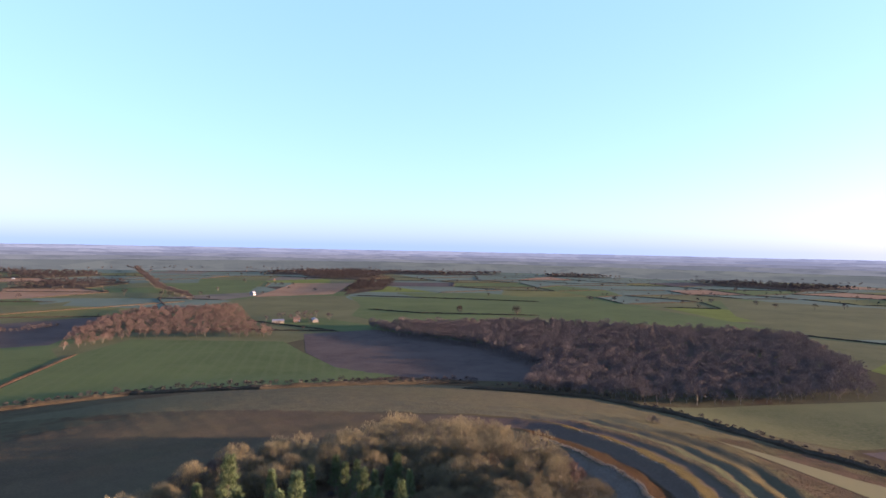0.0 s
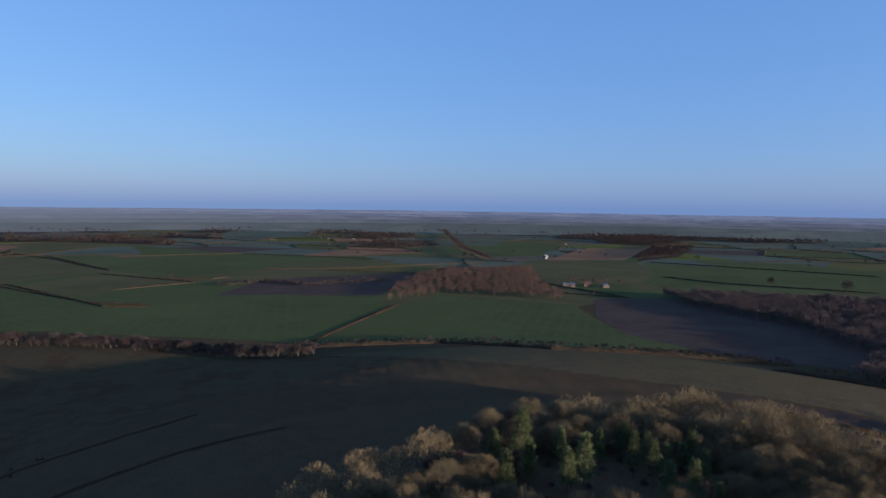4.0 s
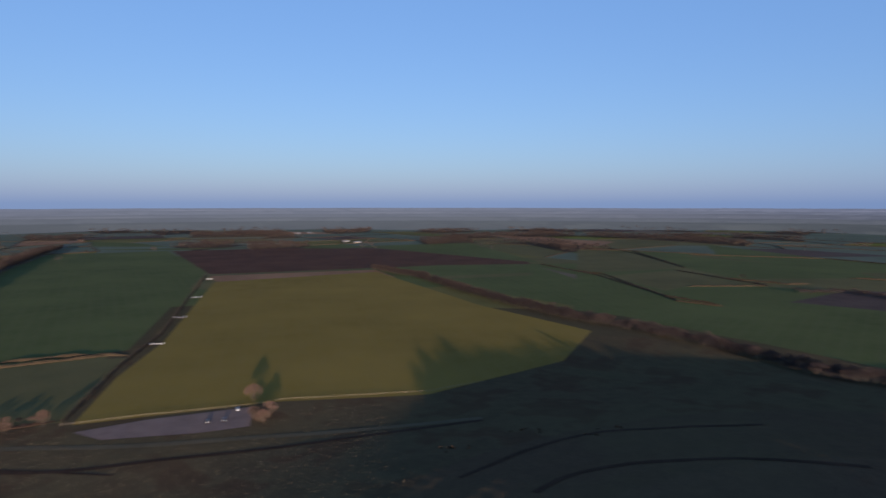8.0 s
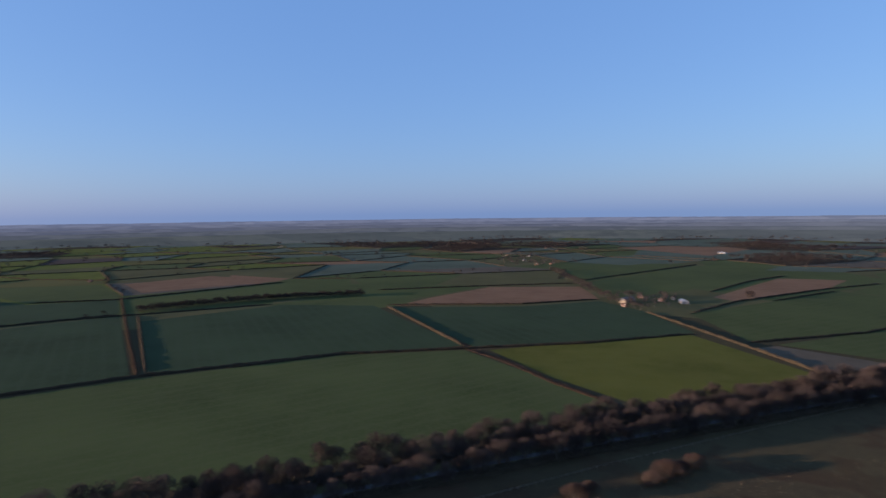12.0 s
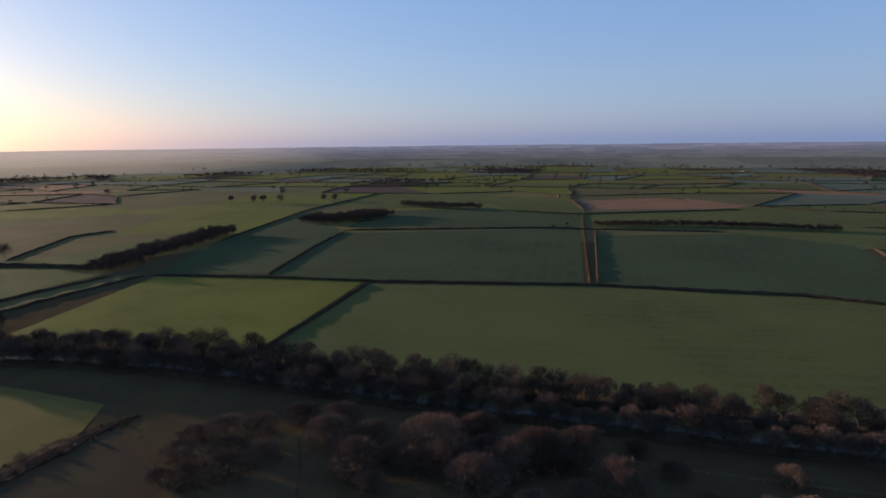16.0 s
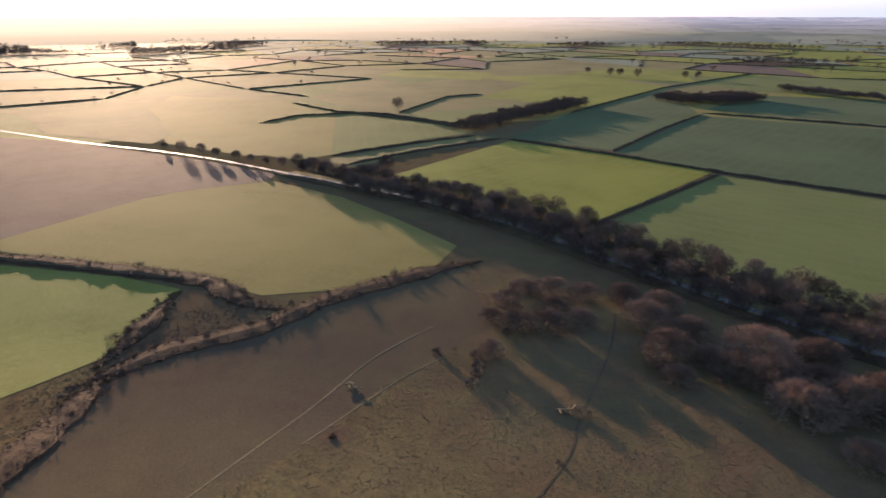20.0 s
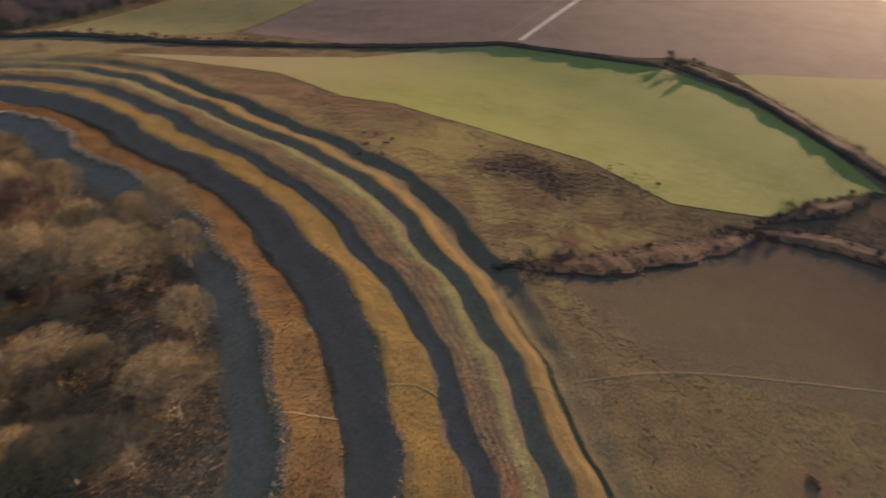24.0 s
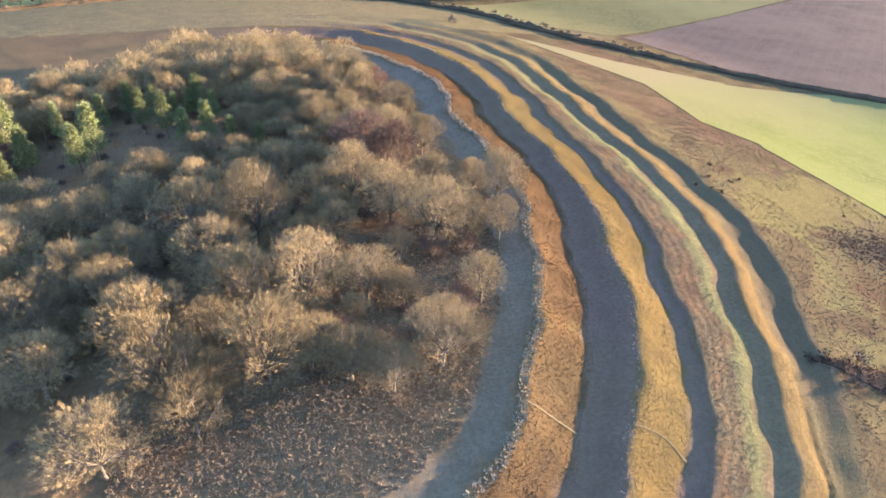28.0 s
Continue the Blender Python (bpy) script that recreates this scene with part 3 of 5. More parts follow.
field("green", [(-307, 374), (-348, 584), (-345, 680), (-177, 687), (-139, 619), (-95, 549), (-32, 512), (-109, 444), (-212, 418)], 0.050)
field("plough", [(-168, 747), (-86, 798), (108, 653), (85, 503), (31, 497), (-31, 503), (-95, 549), (-137, 620)], 0.051)
field("green", [(-522, 301), (-549, 428), (-565, 521), (-406, 633), (-355, 566), (-310, 379), (-350, 369), (-439, 341)], 0.052)
field("plough", [(-572, 527), (-630, 666), (-605, 736), (-468, 900), (-406, 633)], 0.053)
field("pasture", [(-414, 1053), (-373, 1255), (-210, 1309), (-135, 1075), (-90, 835), (-178, 915), (-256, 864)], 0.054)
field("green", [(-198, 1303), (203, 1273), (166, 1031), (41, 1007), (-57, 855), (-128, 1051)], 0.055)
field("stubble", [(-383, 1247), (-412, 1705), (-256, 1774), (-241, 1351)], 0.056)
field("wood", [(-215, 1337), (-242, 1731), (-147, 1891), (-149, 1528)], 0.057)
field("stubble", [(-2447, 2544), (-2142, 2608), (-1717, 2090), (-1741, 1907)], 0.058)
field("stubble", [(-1776, 2763), (-1743, 3422), (-1131, 2221), (-1270, 2018)], 0.059)
field("stubble", [(-1002, 2213), (-974, 2880), (-757, 2455), (-818, 1947)], 0.060)
field("green", [(-727, 1567), (-521, 1805), (-430, 1356), (-524, 1248)], 0.061)
field("pasture", [(-773, 634), (-702, 810), (-660, 1093), (-613, 975), (-665, 781)], 0.062)
field("green", [(-910, 431), (-873, 458), (-562, 436), (-539, 311), (-579, 272)], 0.063)
field("pasture", [(-1358, 645), (-1252, 728), (-915, 632), (-892, 468), (-930, 440)], 0.064)
field("green", [(-1243, 735), (-835, 883), (-729, 826), (-768, 620), (-923, 637)], 0.065)
field("green", [(-1431, 1048), (-1030, 1017), (-679, 1079), (-795, 870), (-1077, 828)], 0.066)
field("green", [(-141, 952), (-63, 843), (124, 982), (18, 1087), (-147, 1136)], 0.067)
field("green", [(-107, 1421), (104, 1475), (404, 1130), (489, 875), (265, 907), (124, 982)], 0.068)
field("pasture", [(641, 1418), (931, 1245), (594, 792), (497, 789), (504, 1047)], 0.069)
field("green", [(-435, -266), (-658, -335), (-1445, -562), (-1516, -303), (-1039, -152), (-494, -129)], 0.070)
field("pasture", [(-469, -212), (-469, -123), (-335, -119), (-337, -155)], 0.071)
field("golden", [(-899, -121), (-977, 115), (-629, 186), (-480, 242), (-392, 177), (-338, 70), (-345, -15), (-330, -113), (-418, -116), (-515, -109)], 0.072)
field("stubble", [(-977, -138), (-993, -30), (-1011, 116), (-897, 135), (-897, -19), (-905, -120)], 0.073)
field("heather", [(-1506, -293), (-1546, -72), (-1493, 156), (-1162, 436), (-1042, 402), (-1059, 239), (-1037, 120), (-1001, -141)], 0.074)
field("green", [(-989, 139), (-1024, 222), (-1042, 402), (-676, 378), (-557, 426), (-535, 319), (-712, 231)], 0.075)
field("pasture", [(-898, 194), (-913, 357), (-878, 343), (-865, 212)], 0.076)
field("green", [(-530, 315), (-562, 436), (-568, 532), (-493, 587), (-330, 396), (-376, 365), (-449, 333)], 0.077)
field("stubble", [(-2202, 615), (-2172, 748), (-1759, 789), (-1599, 874), (-1441, 740), (-1598, 649)], 0.078)
field("green", [(-1596, -538), (-1602, -318), (-1575, 150), (-1643, 451), (-1057, 430), (-1531, 160), (-1585, -74), (-1542, -300)], 0.079)
field("pasture", [(-325, -275), (-436, -264), (-478, -138), (-341, -122), (-341, -154), (-333, -215)], 0.080)
field("green", [(-377, -595), (-625, -692), (-671, -705), (-698, -515), (-470, -468), (-344, -457)], 0.081)
field("green", [(-357, -439), (-465, -463), (-700, -501), (-767, -435), (-407, -360)], 0.082)
field("fallow", [(-326, -431), (-353, -435), (-391, -360), (-324, -350)], 0.083)
field("stubble", [(-478, -704), (-708, -873), (-786, -819), (-678, -738), (-480, -661)], 0.084)
field("olive", [(-123, -475), (-210, -487), (-313, -492), (-316, -349), (-248, -329), (-169, -318), (-144, -382)], 0.085)
field("dark", [(-68, -723), (-220, -691), (-326, -708), (-338, -619), (-321, -498), (-212, -491), (-113, -491)], 0.086)
field("stubble", [(-129, -798), (-232, -888), (-362, -856), (-332, -723), (-226, -708), (-75, -737)], 0.087)
field("green", [(-426, -1090), (-658, -1202), (-738, -1165), (-400, -923)], 0.088)
field("green", [(-404, -910), (-723, -1119), (-850, -1047), (-493, -780), (-346, -726)], 0.089)
field("green", [(-678, -701), (-794, -766), (-1084, -513), (-942, -445), (-788, -432), (-719, -514)], 0.090)
field("green", [(-915, -898), (-1132, -880), (-1141, -540), (-801, -760)], 0.091)
field("stubble", [(191, -1207), (74, -1104), (122, -1036), (164, -1031)], 0.092)
field("green", [(160, -1002), (15, -1005), (-49, -800), (26, -832), (131, -816)], 0.093)
field("green", [(0, -1004), (-236, -902), (-72, -763)], 0.094)
field("stubble", [(-864, -1765), (-1180, -1825), (-1175, -1560), (-914, -1361)], 0.095)
field("bright", [(465, -310), (378, -352), (298, -378), (247, -221), (291, -207), (361, -170), (400, -170)], 0.096)
field("dark", [(488, -579), (237, -737), (142, -456), (293, -384), (382, -362)], 0.097)
field("dark", [(203, -692), (60, -780), (-48, -743), (-106, -495), (-5, -490), (133, -453)], 0.098)
field("dark", [(515, -622), (581, -787), (448, -915), (384, -863), (286, -885), (244, -756)], 0.099)
field("dark", [(475, -317), (570, -463), (684, -729), (501, -594), (391, -364)], 0.100)
field("bright", [(737, -435), (844, -599), (879, -745), (704, -765), (588, -478), (692, -472)], 0.101)
field("bright", [(951, -766), (1015, -958), (892, -987), (733, -856), (794, -789)], 0.102)
field("green", [(489, -150), (506, -233), (516, -307), (543, -299), (672, -234), (687, -218)], 0.103)
field("pasture", [(742, -237), (671, -290), (764, -404), (1040, -421), (980, -318)], 0.104)
field("bright", [(1093, -435), (1200, -540), (1031, -649), (932, -554)], 0.105)
field("stubble", [(342, -1093), (225, -1200), (83, -1070), (277, -960)], 0.106)
field("green", [(771, -935), (748, -1095), (378, -1093), (292, -923), (391, -877), (467, -955), (606, -820)], 0.107)
field("green", [(278, -933), (81, -1046), (-30, -1103), (-26, -865), (216, -752)], 0.108)
field("pasture", [(472, -144), (489, -220), (504, -294), (486, -310), (468, -223), (433, -155), (441, -134)], 0.109)
field("yellow", [(361, 75), (410, 26), (424, -32), (423, -86), (361, -116), (302, -130), (252, -139), (233, -117), (230, -68), (239, -39), (264, -23), (309, 24)], 0.110)
field("plough", [(822, 224), (656, 59), (473, -53), (423, -13), (363, 75), (374, 115)], 0.111)
field("pale", [(235, 244), (290, 226), (320, 200), (345, 110), (327, 60), (288, 13), (261, -10), (239, -2), (214, 17), (196, 48), (205, 84), (197, 133), (191, 169)], 0.112)
field("pale", [(145, 320), (188, 277), (237, 246), (193, 170), (179, 192), (182, 238), (167, 267)], 0.113)
field("plough", [(231, 334), (257, 272), (326, 208), (352, 130), (398, 73), (417, 23), (447, -23), (638, 55), (900, 260), (700, 480), (483, 423)], 0.114)
field("pasture", [(158, 374), (226, 338), (335, 372), (480, 426), (400, 470), (230, 440), (150, 420)], 0.115)
field("green", [(288, -375), (133, -445), (70, -462), (-5, -484), (-103, -480), (-160, -321), (-95, -293), (-37, -275), (16, -268), (60, -258), (94, -250), (136, -234), (188, -226), (240, -216)], 0.116)
field("plough", [(418, 5), (424, -40), (424, -84), (440, -92), (512, -52), (572, -8), (668, 66), (640, 60), (473, -50)], 0.118)
field("yellow", [(600, -30), (513, -85), (489, -140), (687, -216), (811, -195), (952, -70), (835, -32), (642, -42)], 0.119)
field("yellow", [(478, -120), (505, -235), (520, -306), (690, -246), (820, -200), (940, -80), (700, -30), (600, -32)], 0.06)
field("pasture", [(920, 120), (830, -30), (640, -40), (600, -20), (700, 66)], 0.2)


def far_fields():
    """The patchwork beyond the near fields, one sheet of joined pieces with hedges and copses between them."""
    rng = random.Random(4)
    gap, n = 178, 29
    at = {}
    for i in range(-n, n + 1):
        for j in range(-n, n + 1):
            x, y = i * gap + (j % 2) * 55, j * gap * 0.9
            c, s = math.cos(0.3), math.sin(0.3)
            x, y = x + rng.uniform(-58, 58), y + rng.uniform(-58, 58)
            at[i, j] = (c * x - s * y, s * x + c * y)
    kinds = ["green"] * 9 + ["pasture"] * 10 + ["yellow", "yellow", "bright", "plough", "stubble", "fallow", "wood"]
    names = list(FIELD)
    verts, faces, mats, lines, woods = [], [], [], [], []
    for i in range(-n, n):
        for j in range(-n, n):
            q = [at[i, j], at[i + 1, j], at[i + 1, j + 1], at[i, j + 1]]
            c = (sum(p[0] for p in q) / 4, sum(p[1] for p in q) / 4)
            r = math.hypot(*c)
            if r < 640 or r > 2850 or math.hypot(c[0] - FORT[0], c[1] - FORT[1]) < 480:
                continue
            k = rng.choice(kinds)
            if r < 1400 and k in ("plough", "stubble"):
                k = "green"
            if r > 1500 and rng.random() < (0.1 if r < 2100 else 0.3):
                k = "wood"
            # the farther off, the more fields get the haze-paled grass colour
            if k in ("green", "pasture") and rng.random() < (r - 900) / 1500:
                k = "hazed"
            if c[1] < -900 and c[0] > 200 and rng.random() < 0.35:
                k = "bright"
            if k == "wood" and r < 1500:
                k = "pasture"
            b = len(verts)
            verts += [(*p, up(*p) + (0.03 if r < 2100 else 1.2)) for p in q]
            faces.append((b, b + 1, b + 2, b + 3))
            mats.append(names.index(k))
            used = r < 2600 and any(in_poly(c[0], c[1], p) for p in DRAWN)
            if k == "wood" and not used:
                woods.append(q)
            for e in ((q[0], q[1]), (q[0], q[3])):
                mid = ((e[0][0] + e[1][0]) / 2, (e[0][1] + e[1][1]) / 2)
                if rng.random() < (0.8 if r < 2400 else 0.5) and not (r < 2600 and any(in_poly(p[0], p[1], d) for d in DRAWN for p in (mid, *e))):
                    lines.append(e)
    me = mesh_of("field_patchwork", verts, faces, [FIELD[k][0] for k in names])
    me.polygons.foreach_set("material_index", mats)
    tagged(new("field_patchwork", me), "distant patchwork of green, brown and tan fields", "fields", kind="stuff")
    return lines, woods


FAR_LINES, FAR_WOODS = far_fields()


# ---- trees ----
def tree_meshes(seed, tall, wide, sprays, per, stem=0.28, twig=0.055, mat=None, base=0.22, reach=1.3, limbs=8, sub=3, clump=0.27, forks=0):
    """A bare broad-leaved tree: a tapered trunk with forking limbs, and a crown of fine upswept twigs; forks adds a finer order of branches."""
    rng = np.random.RandomState(seed)
    np.random.seed(seed)
    v, f = [], []
    fork = tall * (base + 0.1)
    tube(v, f, (0, 0, -0.4), (rng.normal() * 0.2, rng.normal() * 0.2, fork), stem, stem * 0.7, 6)
    centre = np.array((0, 0, tall * (base + (1 - base) * 0.46)))
    half = np.array((wide / 2, wide / 2, tall * (1 - base) * 0.54))
    lumps = []

    def held(q):
        o = (q - centre) / half
        n = np.linalg.norm(o)
        return q if n < 0.9 or not forks else centre + o / n * 0.9 * half

    for i in range(limbs):
        a = 2 * math.pi * (i * 0.618 if forks else i / limbs) + rng.uniform(-0.3, 0.3)
        el = rng.uniform(-0.1, 1.35) if forks else rng.uniform(0.15, 1.3)
        d = np.array((math.cos(a) * math.cos(el), math.sin(a) * math.cos(el), math.sin(el)))
        tip = centre + half * d * (rng.uniform(0.62, 0.85) if forks else rng.uniform(0.55, 0.8))
        knee = (np.array((0, 0, fork * rng.uniform(0.8, 1.1))) + tip) / 2 + rng.normal(size=3) * wide * 0.03
        tube(v, f, (0, 0, fork * 0.85), knee, stem * 0.5, stem * 0.32, 4)
        tube(v, f, knee, tip, stem * 0.32, stem * 0.1, 4)
        for k in range(sub):
            t2 = knee + (tip - knee) * rng.uniform(0.05, 0.85)
            way = (tip - knee) * 0.3 + rng.normal(size=3) * wide * 0.12 + (0, 0, wide * 0.02 if forks else 0)
            e2 = held(t2 + way)
            way = e2 - t2
            tube(v, f, t2, e2, stem * 0.18, stem * 0.06, 3)
            lumps.append((e2, way))
            for _ in range(forks):
                t3 = t2 + way * rng.uniform(0.3, 1.0)
                w3 = held(t3 + way * 0.45 + rng.normal(size=3) * wide * 0.06 + (0, 0, wide * 0.015)) - t3
                tube(v, f, t3, t3 + w3, stem * 0.08, stem * 0.03, 3)
                lumps.append((t3 + w3, w3))
        lumps.append((tip, tip - knee))
    trunk = mesh_of("trunk", np.array(v), np.array(f), BARK)
    # sprays of twigs round the limb ends, filling an uneven crown
    pick = rng.randint(len(lumps), size=sprays)
    p = np.array([q for q, _ in lumps])[pick] + rng.normal(size=(sprays, 3)) * half * clump
    lead = np.array([w / (np.linalg.norm(w) + 1e-6) for _, w in lumps])[pick]
    out = (p - centre) / half
    ln = np.linalg.norm(out, axis=1)
    p = np.where((ln > 1)[:, None], centre + out / ln[:, None] * half * rng.uniform(0.78, 1.06, (sprays, 1)), p)
    p[:, 2] = np.maximum(p[:, 2], tall * base * 0.8)
    b = np.repeat(p, per, 0) + rng.normal(size=(sprays * per, 3)) * (0.12 if forks else 0.22)
    way = (b - centre) / half
    way = way / (np.linalg.norm(way, axis=1)[:, None] + 1e-6)
    if forks:
        way = way * 0.6 + np.repeat(lead, per, 0) * 0.6
    way = way + (0, 0, 0.45) + rng.normal(size=b.shape) * (0.45 if forks else 0.55)
    way = way / np.linalg.norm(way, axis=1)[:, None] * rng.uniform(0.45, 1.0, (len(b), 1)) * reach
    vv, ff = slivers(b - way * 0.4, way, rng.uniform(0.6, 1.5, len(b)) * twig)
    return trunk, mesh_of("crown", vv, ff, mat or TWIG)


def pine_meshes(seed, tall, wide):
    rng = np.random.RandomState(seed)
    np.random.seed(seed)
    v, f = [], []
    tube(v, f, (0, 0, -0.4), (0, 0, tall * 0.95), 0.22, 0.05, 6)
    n = 420
    h = rng.uniform(0.22, 1.0, n) ** 0.9
    a = rng.uniform(0, 6.283, n)
    tier = 0.75 + 0.25 * np.sin(h * 40)
    rr = wide / 2 * np.clip(1.12 - h, 0.04, 1) ** 0.8 * tier * rng.uniform(0.35, 1.05, n)
    p = np.stack([rr * np.cos(a), rr * np.sin(a), h * tall], 1)
    for i in range(0, n, 14):
        tube(v, f, (0, 0, p[i, 2] * 0.97), p[i], 0.05, 0.015, 3)
    b = np.repeat(p, 15, 0) + rng.normal(size=(n * 15, 3)) * 0.3
    way = np.stack([np.cos(np.repeat(a, 15)), np.sin(np.repeat(a, 15)), np.full(n * 15, 0.35)], 1) + rng.normal(size=b.shape) * 0.6
    way = way / np.linalg.norm(way, axis=1)[:, None] * rng.uniform(0.35, 0.8, (len(b), 1))
    vv, ff = slivers(b, way, rng.uniform(0.08, 0.17, len(b)))
    return mesh_of("trunk", np.array(v), np.array(f), BARK), mesh_of("crown", vv, ff, NEEDLES)


def bush_mesh(seed, tall, wide, n, mat):
    rng = np.random.RandomState(seed)
    np.random.seed(seed)
    d = rng.normal(size=(n, 3))
    d[:, 2] = np.abs(d[:, 2])
    d = d / np.linalg.norm(d, axis=1)[:, None]
    lump = 0.78 + 0.22 * np.sin(d[:, 0] * 5 + seed) * np.cos(d[:, 1] * 6 + seed * 2)
    b = d * np.array((wide / 2, wide / 2, tall)) * (lump * rng.uniform(0.45, 1.0, n))[:, None]
    way = d * 0.7 + (0, 0, 0.35) + rng.normal(size=(n, 3)) * 0.4
    way = way / np.linalg.norm(way, axis=1)[:, None] * rng.uniform(0.4, 0.95, (n, 1))
    vv, ff = slivers(b * 0.93, way, rng.uniform(0.05, 0.13, n))
    return mesh_of("crown", vv, ff, mat)


OAK = [tree_meshes(11 + i, 12.0 + 1.0 * i, 13.5 + (i * 37 % 5), 1700, 9, 0.34, 0.034, base=0.16, reach=1.05, limbs=18, sub=7, clump=0.085, forks=3) for i in range(6)]
SCRUB = [tree_meshes(241 + i, 4.4 + 0.4 * i, 11.5 + i, 1200, 8, 0.16, 0.055, TWIG_RED, 0.0, 0.8, 15, 5, 0.1, 2) for i in range(3)]
OAK_RED = [tree_meshes(31 + i, 10.5 + i, 10.5 + i, 1200, 9, 0.26, 0.040, TWIG_RED, 0.1, 0.9, 15, 5, 0.09, 3) for i in range(3)]
SALLOW = [tree_meshes(231 + i, 6.6 + 0.6 * i, 13.0 + i, 1700, 9, 0.26, 0.05, TWIG_RED, 0.03, 0.9, 18, 6, 0.09, 3) for i in range(3)]
BEECH = [tree_meshes(51 + i, 14 + 1.5 * i, 14 + i, 900, 6, 0.4, 0.12, TWIG_AVENUE, 0.05, 1.5, 9, 3, 0.25) for i in range(4)]
FARTREE = [tree_meshes(71 + i, 11 + 1.5 * i, 11 + i, 62, 4, 0.3, 0.36, TWIG_DARK, 0.1, 2.4, 4, 0) for i in range(4)]
SHRUB = [tree_meshes(171 + i, 8 + i, 9 + i, 150, 5, 0.2, 0.2, TWIG_DARK, 0.03, 1.7, 6, 1) for i in range(4)]
PINE = [pine_meshes(91 + i, 13 + 2 * i, 7.4 + 1.0 * i) for i in range(3)]
BUSH = [bush_mesh(110 + i, 2.6 + 0.5 * i, 4.5 + i, 420, TWIG_DARK) for i in range(3)]
HEATH_BUSH = [bush_mesh(120 + i, 1.1 + 0.3 * i, 2.4 + 0.6 * i, 220, BRACKEN) for i in range(2)]

MASTERS = {}


def plant(kind, meshes, x, y, scale, turn, label, category="tree", group="", sink=0.0, z=None):
    """One tree as a thing with a trunk and a crown; alike trees share their meshes."""
    m = Matrix.Translation((x, y, (up(x, y) if z is None else z) - sink)) @ Matrix.Rotation(turn, 4, "Z")
    key = (kind, meshes[-1].name)
    if key not in MASTERS:
        root = new(kind)
        root.empty_display_size = 0.5
        for name, me in zip(("trunk", "crown") if len(meshes) == 2 else ("crown",), meshes):
            child(name, me, root)
        MASTERS[key] = root
        root.matrix_basis = m
    else:
        root = copy_thing(MASTERS[key], m)
    root.scale = (scale * random.uniform(0.92, 1.08), scale * random.uniform(0.92, 1.08), scale)
    return tagged(root, label, category, group)


def woods_stuff(name, places, label, meshes=None, lo=0.75, hi=1.2):
    """Many far trees in one mesh."""
    meshes = meshes or FARTREE
    raw = []
    for pair in meshes:
        for me in pair:
            co, ix = np.empty(len(me.vertices) * 3), np.empty(len(me.loops), np.int32)
            me.vertices.foreach_get("co", co)
            me.loops.foreach_get("vertex_index", ix)
            raw.append((co.reshape(-1, 3), ix.reshape(-1, 3)))
    rng = np.random.RandomState(len(places))
    V, F, M, base = [], [], [], 0
    for x, y in places:
        k = rng.randint(len(meshes))
        a, s = rng.uniform(0, 6.28), rng.uniform(lo, hi)
        rot = np.array(((math.cos(a), -math.sin(a), 0), (math.sin(a), math.cos(a), 0), (0, 0, 1))) * s
        z = up(x, y)
        for w in (0, 1):
            co, fs = raw[2 * k + w]
            V.append(co @ rot.T + (x, y, z))
            F.append(fs + base)
            M.append(np.full(len(fs), w, np.int32))
            base += len(co)
    me = mesh_of(name, np.concatenate(V), np.concatenate(F), [BARK, meshes[0][1].materials[0]])
    me.polygons.foreach_set("material_index", np.concatenate(M))
    return tagged(new(name, me), label, "trees", kind="stuff")


def scatter(poly, gap, seed, keep=None):
    """Places about gap metres apart inside a polygon."""
    rng = random.Random(seed)
    xs, ys = [p[0] for p in poly], [p[1] for p in poly]
    out = []
    y, row = min(ys), 0
    while y < max(ys):
        x = min(xs) + (row % 2) * gap / 2
        while x < max(xs):
            px, py = x + rng.uniform(-0.42, 0.42) * gap, y + rng.uniform(-0.42, 0.42) * gap
            if in_poly(px, py, poly) and (keep is None or keep(px, py)):
                out.append((px, py))
            x += gap
        y += gap * 0.87
        row += 1
    return out


def along(pts, gap, offset, jitter, seed):
    """Places along a line, offset to its side."""
    rng = random.Random(seed)
    line = resample(pts, 1.0)
    out, k = [], gap * 0.5
    i = int(k)
    while i < len(line) - 1:
        (x0, y0), (x1, y1) = line[i], line[i + 1]
        l = math.hypot(x1 - x0, y1 - y0) or 1
        nx, ny = -(y1 - y0) / l, (x1 - x0) / l
        o = offset + rng.uniform(-jitter, jitter)
        out.append((x0 + nx * o + rng.uniform(-jitter, jitter) * 0.5, y0 + ny * o))
        i += max(1, int(gap * rng.uniform(0.75, 1.3)))
    return out


# the wood inside the fort
WOOD = [(-116, 138), (-110, 158), (-101, 172), (-97, 205), (-86, 226), (-66, 244), (-46, 259), (-18, 277), (6, 283), (28, 273), (42, 257), (51, 233), (53, 200), (52, 165), (62, 147),
        (58, 122), (40, 92), (30, 78), (10, 76), (-15, 71), (-30, 65), (-55, 67), (-90, 88), (-112, 112)]
GLADE = [(-65, 165), (-61, 183), (-38, 182), (-22, 173), (-24, 163), (-41, 162)]
